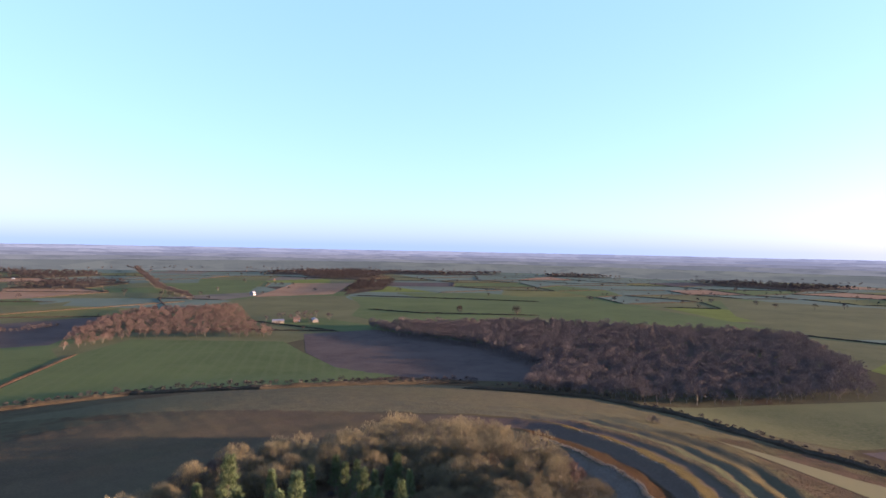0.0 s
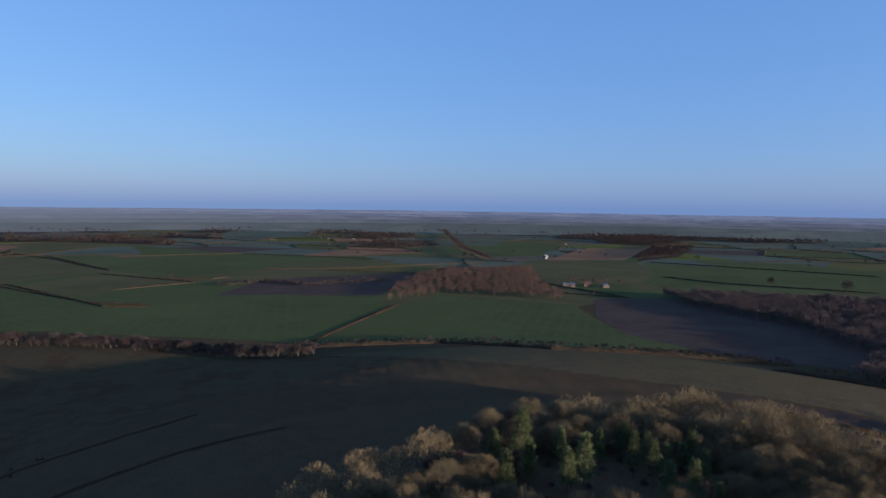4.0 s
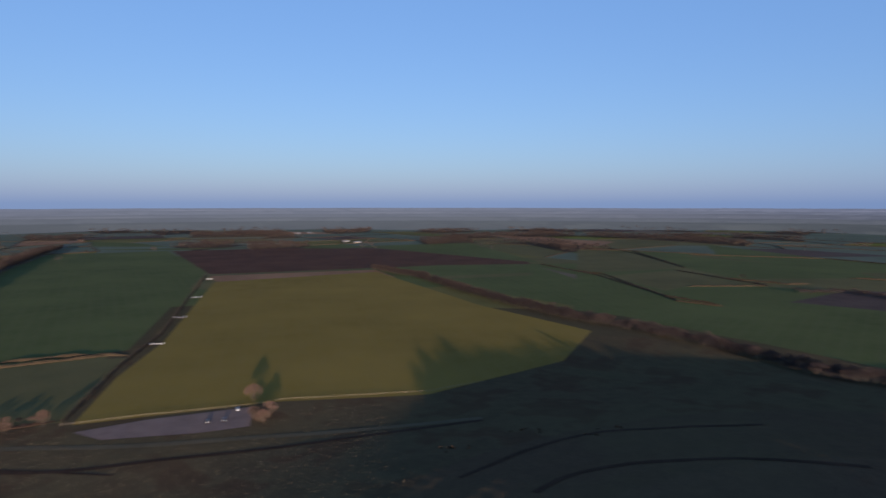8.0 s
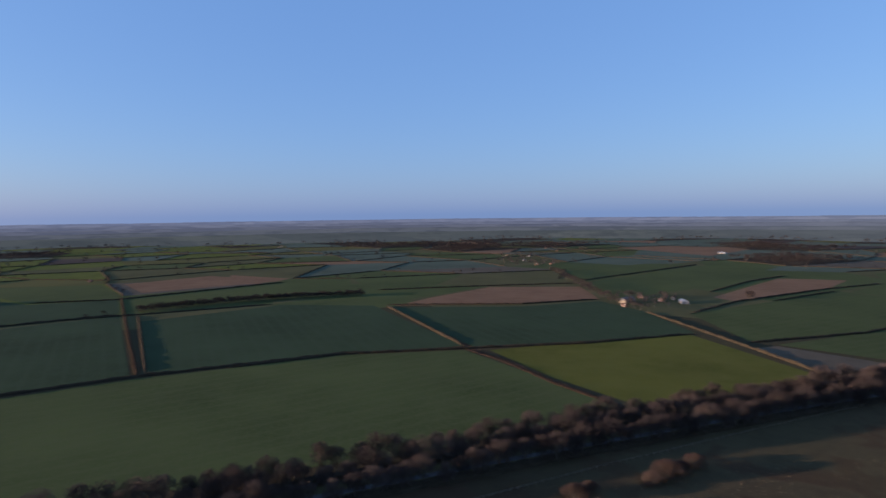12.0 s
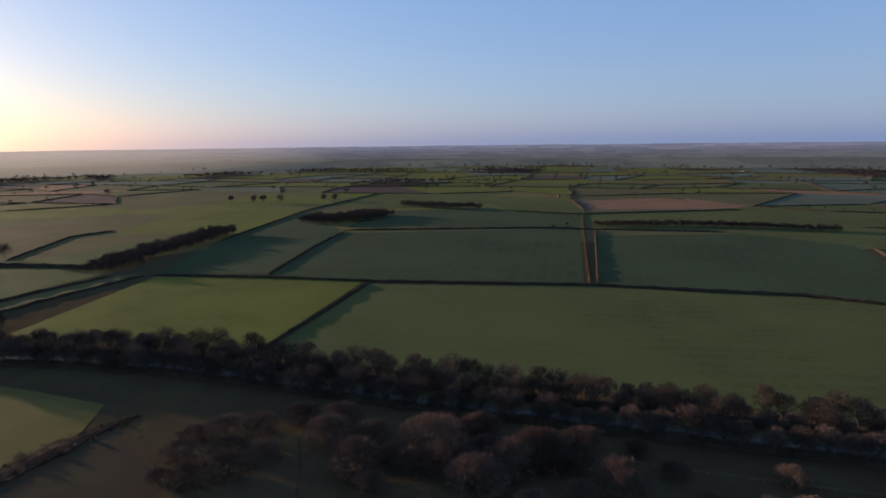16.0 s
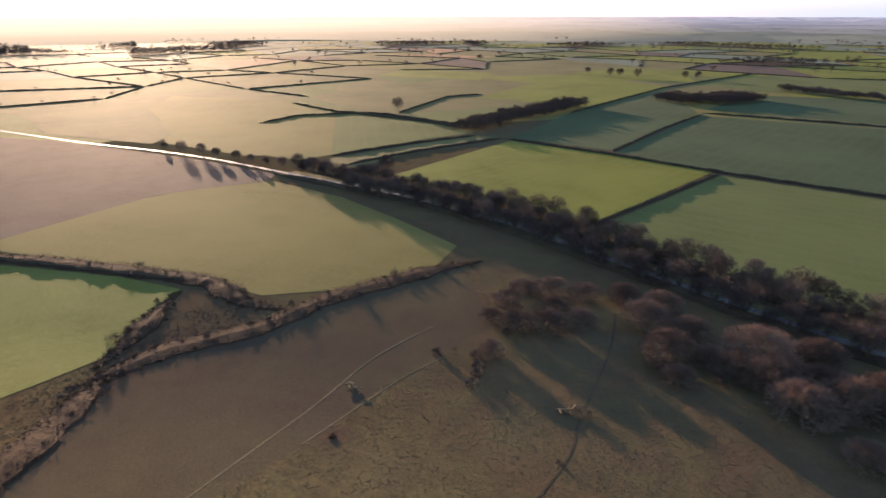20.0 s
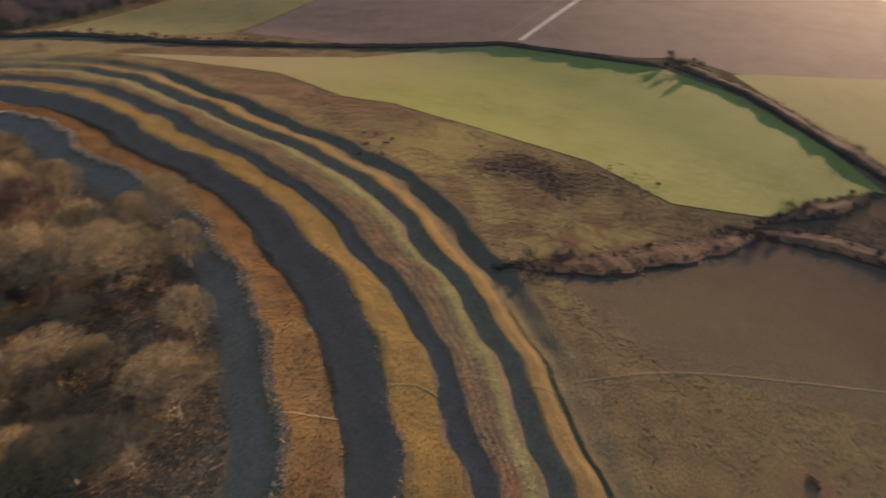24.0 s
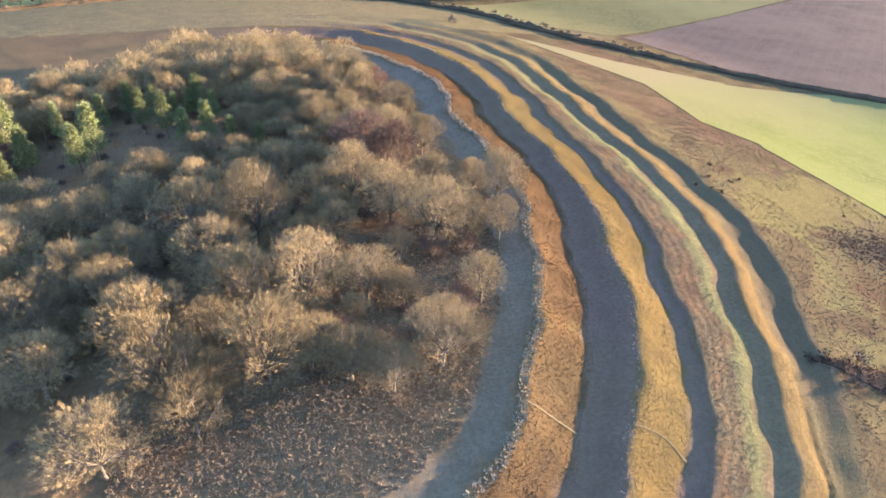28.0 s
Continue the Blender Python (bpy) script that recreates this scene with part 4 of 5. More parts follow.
# the oaks along the wood's near edge: place and width of the crown
EDGE_OAKS = ((-30, 72, 13), (-21, 84, 16), (-25, 99, 17), (-16, 77, 13), (-6, 106, 17), (-3, 85, 17), (7, 106, 15), (-11, 120, 18), (-16, 135, 18), (-1, 132, 17), (9, 119, 14), (20, 105, 12),
             (41, 121, 17), (32, 131, 15), (30, 81, 14), (44, 97, 10), (57, 118, 10), (64, 136, 14), (12, 82, 13), (5, 87, 13), (19, 77, 10), (-29, 152, 12), (-39, 143, 14), (-49, 137, 15))
MID_OAKS = ((-46, 105, 15), (-43, 114, 13), (-52, 129, 13), (-42, 93, 15), (-30, 125, 16), (-31, 111, 14), (24, 145, 15), (15, 144, 14), (39, 155, 15), (31, 165, 15), (51, 168, 14), (17, 124, 11),
            (45, 140, 14), (-40, 123, 14), (-20, 103, 14), (-13, 94, 12), (-12, 81, 11), (-1, 146, 14), (-14, 150, 13), (-60, 118, 15), (-62, 142, 14), (-60, 98, 14), (-75, 108, 15), (-74, 130, 15))
# the pines: place and spread
PINES = ((-44, 189, 11), (-48, 184, 10), (-19, 193, 9), (-12, 193, 9), (-25, 203, 8), (-37, 220, 8), (-15, 218, 9), (-10, 212, 7), (-44, 210, 7), (-68, 198, 12), (-61, 185, 10), (-63, 169, 10),
         (-29, 216, 7), (-5, 188, 7), (3, 181, 7), (-18, 219, 7), (-32, 208, 8), (-56, 205, 8), (-76, 192, 9), (-22, 211, 7))
random.seed(5)
spots = scatter(WOOD, 8.4, 2, lambda x, y: (y > 158 or x < -80) and not in_poly(x, y, GLADE) and min(math.hypot(x - a, y - b) for a, b, _ in PINES) > 6.5
                and not (-60 < x < -10 and 180 < y < 200) and min(math.hypot(x - a, y - b) for a, b, _ in MID_OAKS) > 7)
near = [p for p in spots if p[1] < 240 and p[0] > -90]
back = [p for p in spots if not (p[1] < 240 and p[0] > -90)]
for x, y, wide in (*EDGE_OAKS, *MID_OAKS):
    red = waves(x * 0.3, y * 0.3) > 1.6
    plant("bare_tree", random.choice(OAK_RED if red else OAK), x, y, wide / (9.0 if red else 12.6), random.uniform(0, 6.28),
          "leafless russet-brown tree in the fort's wood" if red else "leafless grey-brown oak at the wood's edge", group="trees of the fort's wood")
BARE = ([(29, 115), (49, 113), (45, 100), (27, 102)], [(-54, 97), (-41, 95), (-33, 86), (-37, 78), (-41, 72), (-56, 70)])
FILL = scatter(WOOD, 9.6, 44, lambda x, y: y <= 158 and x >= -80 and y > 80 and not any(in_poly(x, y, p) for p in BARE) and min(math.hypot(x - a, y - b) for a, b, _ in (*EDGE_OAKS, *MID_OAKS)) > 5.2)
for x, y in FILL:
    plant("bare_tree", random.choice(OAK_RED if random.random() < 0.45 else OAK), x, y, random.uniform(0.55, 0.8), random.uniform(0, 6.28), "slender leafless tree among the oaks", group="trees of the fort's wood", sink=0.5)
for x, y in near:
    red = waves(x * 0.3, y * 0.3) > 1.3
    plant("bare_tree", random.choice(OAK_RED if red else OAK), x, y, random.uniform(0.72, 1.0), random.uniform(0, 6.28),
          "leafless russet-brown tree in the fort's wood" if red else "leafless grey-brown oak in the fort's wood", group="trees of the fort's wood")
woods_stuff("wood_edge_trees", back, "dense leafless brown wood on the hill fort", [tree_meshes(131 + i, 12 + i, 12 + i, 330, 6, 0.28, 0.09, TWIG, 0.16, 1.5, 7, 2) for i in range(4)], 0.75, 1.1)
for x, y, wide in PINES:
    plant("pine_tree", random.choice(PINE), x, y, wide / 8.6, random.uniform(0, 6.28), "green pine tree in the fort's wood", group="pines in the fort's wood")
for x, y in scatter(WOOD, 12, 8, lambda x, y: y > 82):
    b = random.choice(BUSH)
    plant("undergrowth_bush", (b,), x, y, random.uniform(0.5, 0.95), random.uniform(0, 6.28), "low dark leafless undergrowth bush beneath the trees", "bush", "undergrowth")

# the road and its avenue of beeches
ROAD = [(1500, 560), (900, 210), (668, 58), (573, -17), (514, -59), (440, -100), (385, -131), (335, -157), (262, -183), (145, -206), (20, -236), (-110, -266), (-262, -296), (-450, -326), (-709, -379), (-1123, -478), (-1628, -568), (-2600, -800)]


def ribbon(name, pts, width, mat, label, lift=0.3, kind="structure", category="road", step=12):
    line = curve_through(pts, step)
    v, f = [], []
    for i, (x, y) in enumerate(line):
        (x0, y0), (x1, y1) = line[max(0, i - 1)], line[min(len(line) - 1, i + 1)]
        l = math.hypot(x1 - x0, y1 - y0) or 1
        nx, ny = -(y1 - y0) / l * width / 2, (x1 - x0) / l * width / 2
        v += [(x - nx, y - ny, up(x - nx, y - ny) + lift), (x, y, up(x, y) + lift + 0.03), (x + nx, y + ny, up(x + nx, y + ny) + lift)]
    for i in range(len(line) - 1):
        for k in (0, 1):
            b = 3 * i + k
            f.append((b, b + 3, b + 4, b + 1))
    return tagged(new(name, mesh_of(name, v, f, mat)), label, category, kind=kind)


ribbon("road", ROAD, 3.8, TARMAC, "wet tarmac country road through the beech avenue", 0.24)
ribbon("verge", ROAD[5:-1], 17, FIELD["pasture"][0], "grass verge beside the avenue road", 0.17, category="verge")
for k, (side, gap, start) in enumerate(((9, 8.5, 5), (20, 9.5, 7), (-8, 7.5, 6))):
    far = along(ROAD[start:14], gap, side, 2.0, 40 + k)
    for x, y in [p for p in far if p[0] > -420]:
        plant("beech_tree", random.choice(BEECH), x, y, random.uniform(0.6, 0.86), random.uniform(0, 6.28), "leafless dark brown beech beside the avenue road", group="beeches of the avenue")
    woods_stuff("avenue_trees", [p for p in far if p[0] <= -420] + along(ROAD[13:17], gap, side, 1.5, 50 + k), "far end of the leafless beech avenue", FARTREE, 0.85, 1.15)


# ---- hedges, belts and scrub ----
def hedge_data(pts, tall, wide, seed, twigs_per=9):
    rng = np.random.RandomState(seed)
    np.random.seed(seed)
    line = resample(pts, 3.0)
    v, f, tb, tw = [], [], [], []
    for i, (x, y) in enumerate(line):
        (x0, y0), (x1, y1) = line[max(0, i - 1)], line[min(len(line) - 1, i + 1)]
        l = math.hypot(x1 - x0, y1 - y0) or 1
        nx, ny = -(y1 - y0) / l, (x1 - x0) / l
        w = wide / 2 * (0.88 + 0.1 * math.sin(i * 0.9 + seed) + rng.uniform(-0.09, 0.09))
        end = min(1.0, 0.15 + (0.09 if wide > 6 else 0.2) * min(i, len(line) - 1 - i))
        h = end * tall * (0.82 + 0.1 * math.sin(i * 0.7 + 2 * seed) + rng.uniform(-0.16, 0.16))
        w = w * end
        z = up(x, y)
        for o, q in ((-1, 0), (-0.8, 0.6), (0.05, 1), (0.8, 0.6), (1, 0)):
            v.append((x + nx * w * o, y + ny * w * o, z + h * q - (0.3 if q == 0 else 0)))
        k = twigs_per
        o = rng.uniform(-1, 1, k)
        tb.append(np.stack([x + nx * w * o + rng.uniform(-1.5, 1.5, k), y + ny * w * o + rng.uniform(-1.5, 1.5, k), z + h * rng.uniform(0.4, 0.95, k)], 1))
        tw.append(np.stack([rng.normal(size=k) * 0.5 + nx * o, rng.normal(size=k) * 0.5 + ny * o, rng.uniform(0.3, 1.1, k)], 1) * tall * 0.4)
    for i in range(len(line) - 1):
        for k in range(4):
            b = 5 * i + k
            f.append((b, b + 5, b + 6, b + 1))
    e = 5 * (len(line) - 1)
    f += [(0, 1, 2, 3, 4), (e + 4, e + 3, e + 2, e + 1, e)]
    vv, ff = slivers(np.concatenate(tb), np.concatenate(tw), rng.uniform(0.12, 0.35, len(line) * twigs_per))
    return v, f, vv, ff


def hedge(pts, tall=2.2, wide=2.6, label="dark leafless field hedge", mat=None, core=None, per=9):
    v, f, vv, ff = hedge_data(pts, tall, wide, int(abs(pts[0][0] * 7 + pts[0][1] * 3)) % 9999, per)
    root = new("hedge")
    child("hedge_core", mesh_of("hedge_core", v, f, core or HEDGE_CORE), root)
    child("twig_mass", mesh_of("twig_mass", vv, ff, mat or HEDGE), root)["kind"] = "stuff"
    return tagged(root, label, "hedge", "hedges between fields")


def scrub_bank(pts, wide=14.0):
    """A broad low bank of dead bracken with bushes growing along it."""
    # bed and stems are darkened, and the bank widened, to take in its shade
    hedge(pts, 1.1 if wide > 6 else 0.9, wide, "broad low bank of dead bracken", BANK_BRACKEN, BRACKEN_BED, 130 if wide > 6 else 50)
    for k, o in enumerate((-4.0, 3.5) if wide > 6 else (0.0,)):
        for x, y in along(pts, 7.0, o, 2.0, 300 + k)[1:-1]:
            plant("bramble_bush", (random.choice(BUSH if random.random() < 0.35 else HEATH_BUSH),), x, y, random.uniform(0.7, 1.2), random.uniform(0, 6.28), "brown leafless bramble bush on the bank", "bush", "bushes on the banks")


hedge([(-298, 364), (-210, 415), (-122, 415), (-32, 452), (30, 482)], 3.2, 5.0, "tall overgrown dark hedge")
hedge([(16, 440), (109, 437), (153, 392), (189, 322), (222, 291)], 3.2, 5.0, "tall overgrown dark hedge")
hedge([(-310, 379), (-327, 462), (-348, 584)], 1.4, 2.6, "pale brown scrubby lane hedge", BRACKEN, BRACKEN_BED, 22)
hedge([(-917, 434), (-867, 455), (-704, 429), (-606, 410), (-562, 436)])
hedge([(-1358, 645), (-1278, 744), (-1092, 689), (-923, 637)])
hedge([(-782, 601), (-698, 643), (-699, 678)])
hedge([(-741, 783), (-638, 868), (-470, 1122)])
hedge([(-1154, 804), (-1009, 1013), (-672, 1067)])
hedge([(-128, 1051), (-36, 1005), (161, 1002)])
hedge([(-190, 1324), (-48, 1307), (201, 1261)])
hedge([(-1038, 417), (-855, 440), (-642, 419), (-569, 440)])
hedge([(-1441, 740), (-1197, 709), (-925, 636)])
hedge([(-335, -119), (-440, -122), (-551, -117), (-994, -145)])
hedge([(-469, -212), (-482, -162), (-476, -123)])
hedge([(-404, -341), (-436, -264), (-478, -138)])
scrub_bank([(-322, -272), (-318, -241), (-332, -206), (-333, -170), (-333, -140), (-339, -121)], 5.0)
hedge([(-63, -735), (-106, -495)])
scrub_bank([(-105, -489), (-125, -436), (-140, -371), (-159, -319)], 5.0)
hedge([(77, -461), (-5, -487), (-103, -484), (-207, -480), (-320, -495)])
hedge([(-322, -347), (-328, -436), (-333, -516), (-338, -619)])
hedge([(-339, -450), (-465, -463), (-593, -508), (-710, -507)])
hedge([(-377, -595), (-480, -661), (-660, -731), (-794, -766)])
hedge([(-64, -744), (-226, -708), (-332, -723)])
hedge([(-503, -749), (-640, -849), (-744, -901)])
hedge([(-63, -897), (-236, -902), (-379, -898)])
hedge([(-392, -928), (-739, -1144)])
hedge([(475, -312), (378, -352), (293, -381), (134, -450), (-21, -492)])
hedge([(292, -377), (268, -298), (245, -219)])
hedge([(385, -360), (445, -481), (491, -589)])
hedge([(498, -596), (374, -672), (240, -747)])
hedge([(289, -908), (186, -599), (137, -455)], 1.4, 2.6, "pale brown scrubby lane hedge", BRACKEN, BRACKEN_BED, 22)
hedge([(217, -734), (132, -458)])
hedge([(480, -147), (495, -228), (500, -296)])
hedge([(443, -145), (464, -221), (477, -310)])
hedge([(692, -241), (629, -276), (545, -304)])
hedge([(661, -285), (764, -404), (766, -461)])
hedge([(570, -463), (701, -747), (791, -1072)])
hedge([(391, -877), (286, -885), (81, -1046)])
hedge([(666, -129), (696, -177), (683, -240), (551, -310)])
hedge([(802, -198), (701, -227), (662, -269), (561, -309)])
scrub_bank([(366, 113), (331, 52), (279, -7), (262, -23), (237, -31), (219, -46)])
scrub_bank([(258, -8), (236, 3), (206, 21)])
scrub_bank([(195, 28), (209, -2), (210, -31), (224, -66), (230, -116), (229, -138)])
hedge([(352, 106), (334, 61), (287, 8), (264, -19)])
scrub_bank([(115, 68), (136, 50), (166, 34), (204, 16)])
hedge([(158, 365), (207, 305), (255, 262), (322, 202), (347, 108)], 2.6, 5.0, "overgrown dark field hedge", None, None, 14)
# the dark scrub is made wider to fill in the avenue's shade too
hedge([(440, -92), (335, -149), (262, -175), (145, -198), (20, -228), (-110, -258), (-262, -288), (-450, -318)], 3.2, 7, "dark scrub beneath the avenue beeches", None, None, 14)
hedge([(440, -116), (335, -172), (262, -198), (145, -221), (20, -251), (-110, -281), (-262, -311), (-450, -341), (-709, -394)], 2.6, 7, "dark scrub beneath the avenue beeches", None, None, 14)

HV, HF, TV = [], [], []
for e in FAR_LINES:
    v, f, vv, ff = hedge_data(e, 2.0, 3.6, int(abs(e[0][0])) % 999, 2)
    HF += [tuple(i + len(HV) for i in q) for q in f]
    HV += v
    TV.append(vv)
TV = np.concatenate(TV)
tagged(new("far_hedges", mesh_of("far_hedges", HV, HF, HEDGE_CORE)), "dark hedges between the distant fields", "hedges", kind="stuff")
tagged(new("far_hedge_twigs", mesh_of("far_hedge_twigs", TV, np.arange(len(TV)).reshape(-1, 3), HEDGE)), "bare twigs of the distant hedges", "hedges", kind="stuff")


def belt(pts, gap, rows, label, scale=(0.7, 1.0), things=True, meshes=None, width=7):
    far = []
    for k in range(rows):
        for x, y in along(pts, gap, (k - (rows - 1) / 2) * width, 2.0, int(abs(pts[0][0])) + k):
            if things:
                plant("belt_tree", random.choice(meshes or FARTREE), x, y, random.uniform(*scale), random.uniform(0, 6.28), label, group="trees of the field belts")
            else:
                far.append((x, y))
    if far:
        woods_stuff("tree_belt", far, label, meshes, *scale)


belt([(-527, 250), (-483, 278), (-418, 302), (-357, 316), (-295, 314), (-265, 330)], 5.5, 2, "leafless dark brown tree in the belt below the fort", (0.55, 1.05), meshes=SHRUB, width=8)
belt([(-1011, 115), (-889, 167), (-719, 198), (-609, 223), (-527, 250)], 5.5, 2, "leafless tree belt between the fields", (0.65, 1.15), False, SHRUB)
belt([(-1425, 2799), (-651, 1406), (-471, 1152)], 12, 2, "dark distant tree belt", (0.8, 1.1), False)
belt([(-338, -619), (-346, -760), (-416, -1124)], 12, 2, "trees along the lane to the farm", (0.5, 0.8), False)
belt([(530, -298), (557, -358), (582, -433), (619, -513)], 6, 4, "leafless brown copse between pastures", (0.8, 1.25), False, SHRUB, 9)
belt([(227, -767), (136, -817), (38, -841), (-40, -845)], 6, 3, "dark strip of trees across the fields", (0.6, 0.9), False, SHRUB)
belt([(609, -648), (552, -667), (558, -757)], 6, 6, "dark leafless copse", (0.8, 1.2), False, SHRUB, 10)
belt([(598, -876), (518, -872), (456, -891)], 7, 3, "line of bare trees across the fields", (0.8, 1.2), False, SHRUB)
belt([(-305, 370), (-215, 426), (-128, 440), (-33, 470), (30, 488)], 5.0, 1, "dark bushy tree in the overgrown field hedge", (0.32, 0.55), meshes=SHRUB)
belt([(40, 470), (111, 446), (156, 401), (193, 331), (225, 297)], 6.5, 1, "dark bushy tree in the overgrown field hedge", (0.25, 0.42), meshes=SHRUB)
woods_stuff("wood_beyond_hedge", scatter([(-106, 822), (-16, 837), (143, 873), (283, 834), (458, 791), (383, 562), (334, 467), (212, 440), (125, 428), (60, 440), (91, 551), (48, 656), (-55, 740)], 9.5, 21),
            "large leafless brown wood beyond the hedge", [tree_meshes(151 + i, 11 + i, 11 + i, 130, 5, 0.22, 0.22, TWIG_FAR, 0.1, 1.9, 5, 0) for i in range(4)], 0.75, 1.15)
woods_stuff("copse_beyond_field", scatter([(-372, 600), (-430, 712), (-480, 946), (-349, 1037), (-257, 827), (-188, 719), (-345, 690)], 10, 22), "leafless russet copse beside the lane",
            [tree_meshes(161 + i, 11 + i, 11 + i, 70, 5, 0.28, 0.3, TWIG_RED, 0.12, 2.0, 5, 0) for i in range(3)], 0.55, 0.9)
woods_stuff("dark_wood", scatter([(-215, 1337), (-242, 1731), (-147, 1891), (-149, 1528)], 14, 23), "dark distant wood")
woods_stuff("far_copses", [p for q in FAR_WOODS for p in scatter(q, 19 if math.hypot(*q[0]) < 2400 else 55, 24)], "leafless copses among the distant fields")
HEDGE_TREES = []
for e in FAR_LINES:
    for k in range(random.choice((0, 1, 1, 2, 3))):
        w = random.random()
        HEDGE_TREES.append((e[0][0] + (e[1][0] - e[0][0]) * w, e[0][1] + (e[1][1] - e[0][1]) * w))
woods_stuff("hedgerow_trees", HEDGE_TREES, "small bare trees along the distant hedges", None, 0.35, 0.8)
woods_stuff("village_trees", [(x + random.gauss(0, 26), y + random.gauss(0, 26)) for x, y in ((-404, -1342), (-437, -1357), (-427, -1238), (-462, -1248), (-492, -1490), (-444, -1525), (-633, -1660),
            (-655, -1814), (-740, -1748), (-394, -684), (-360, -670), (-386, -721), (-1252, 1604), (-1286, 1407), (-1445, 1791), (-2682, 100), (-2645, 253), (668, -1326), (757, -1561), (-210, 880), (-190, 900)) for _ in range(9)],
            "bare trees round the farms and villages", None, 0.5, 0.9)
woods_stuff("distant_trees", [(r * math.cos(a), r * math.sin(a)) for r, a in ((random.uniform(1300, 2700), random.uniform(0, 6.283)) for _ in range(420))], "scattered distant hedgerow trees")

belt([(-313, -276), (-323, -235), (-332, -198), (-339, -171), (-337, -145), (-343, -125)], 6, 1, "small yellowish-brown leafless shrub along the lane", (0.25, 0.45), meshes=OAK_RED)
belt([(-627, 590), (-617, 654), (-535, 657), (-484, 771)], 6, 2, "low leafless russet copse beside the ploughed field", (0.4, 0.7), False, SHRUB, 9)

# lone trees
for x, y in ((881, -801), (874, -817), (845, -832), (787, -887), (768, -897), (679, -293), (385, -142), (395, -160), (948, -805), (122, 998), (29, 1016), (-504, -669)):
    plant("field_tree", random.choice(BEECH), x, y, random.uniform(0.75, 1.0), random.uniform(0, 6.28), "lone leafless tree in a field hedge", group="lone field trees")
for x, y in along(ROAD[3:7], 19, 7.5, 2.5, 61):
    plant("beech_tree", random.choice(BEECH), x, y, random.uniform(0.36, 0.58), random.uniform(0, 6.28), "young leafless beech beside the bend in the road", group="beeches of the avenue")
for x, y in ((347, 108), (353, 102), (360, 110), (364, 98), (356, 92), (370, 114)):
    plant("field_tree", random.choice(SHRUB), x, y, random.uniform(0.38, 0.55), random.uniform(0, 6.28), "small bushy hedge tree at the field corner", group="lone field trees")
plant("thorn_tree", (BUSH[2],), 123, 352, 1.6, 0.4, "dark rounded thorn tree on the outer bank", "tree")
for x, y, s in ((-348, -28, 0.9), (-311, -21, 0.72), (-320, -18, 0.75), (-317, -25, 0.6), (-331, -126, 0.75), (-328, -148, 0.55), (-325, -140, 0.5)):
    plant("car_park_tree", random.choice(OAK_RED), x, y, s, random.uniform(0, 6.28), "rounded russet leafless tree at the car park's edge", group="trees by the car park")

# thickets between the heath and the road
random.seed(12)
SALLOWS = ((145, -160, 16), (123, -149, 17), (112, -142, 10), (109, -175, 18), (96, -166, 17), (83, -160, 18), (97, -189, 17), (77, -175, 16), (72, -185, 18), (60, -195, 16), (62, -156, 12),
           (43, -181, 15), (44, -206, 9), (28, -167, 7), (117, -160, 10), (150, -174, 14), (107, -159, 12), (63, -184, 14), (16, -180, 11), (1, -187, 11), (-10, -192, 11), (-4, -212, 9),
           (131, -168, 13), (88, -178, 14), (52, -170, 9), (165, -168, 12), (30, -198, 9))
for x, y, wide in SALLOWS:
    plant("thicket_tree", random.choice(SALLOW), x, y, wide / 10.8, random.uniform(0, 6.28), "round-headed russet leafless tree in the roadside thicket", group="roadside thicket", sink=0.4)
for x, y, wide in ((166, -116, 11), (160, -127, 12), (184, -146, 12), (158, -140, 10), (184, -126, 11), (155, -99, 8), (171, -138, 10), (176, -112, 8), (192, -138, 10), (174, -155, 11)):
    plant("thicket_tree", random.choice(SCRUB), x, y, wide / 8.5, random.uniform(0, 6.28), "low dark russet scrub tree at the heath's corner", group="roadside thicket", sink=0.4)
for x, y, wide in ((-134, -226, 13), (-126, -223, 9), (-142, -229, 10), (-152, -235, 9), (-90, -217, 11), (-98, -221, 8)):
    plant("thicket_tree", random.choice(SALLOW), x, y, wide / 11.5, random.uniform(0, 6.28), "dense low russet bush on the heath's edge", group="roadside thicket", sink=0.8)
for x, y in ((-30, -190), (-48, -186), (-85, -203), (-95, -207), (-72, -205), (-60, -200), (-40, -196)):
    plant("thicket_tree", random.choice(OAK_RED), x, y, random.uniform(0.4, 0.6), random.uniform(0, 6.28), "small russet leafless tree on the heath's edge", group="roadside thicket", sink=0.6)
for x, y, s in ((164, -83, 1.1), (146, -88, 1.4), (142, -84, 1.2), (150, -91, 1.3), (156, -94, 1.3), (114, -104, 0.9), (112, -106, 0.7), (100, -86, 0.5), (153, -101, 1.1), (165, -112, 1.1)):
    plant("gorse_bush", (random.choice(BUSH),), x, y, s, random.uniform(0, 6.28), "dark leafless bush on the heath", "bush", "heath bushes")


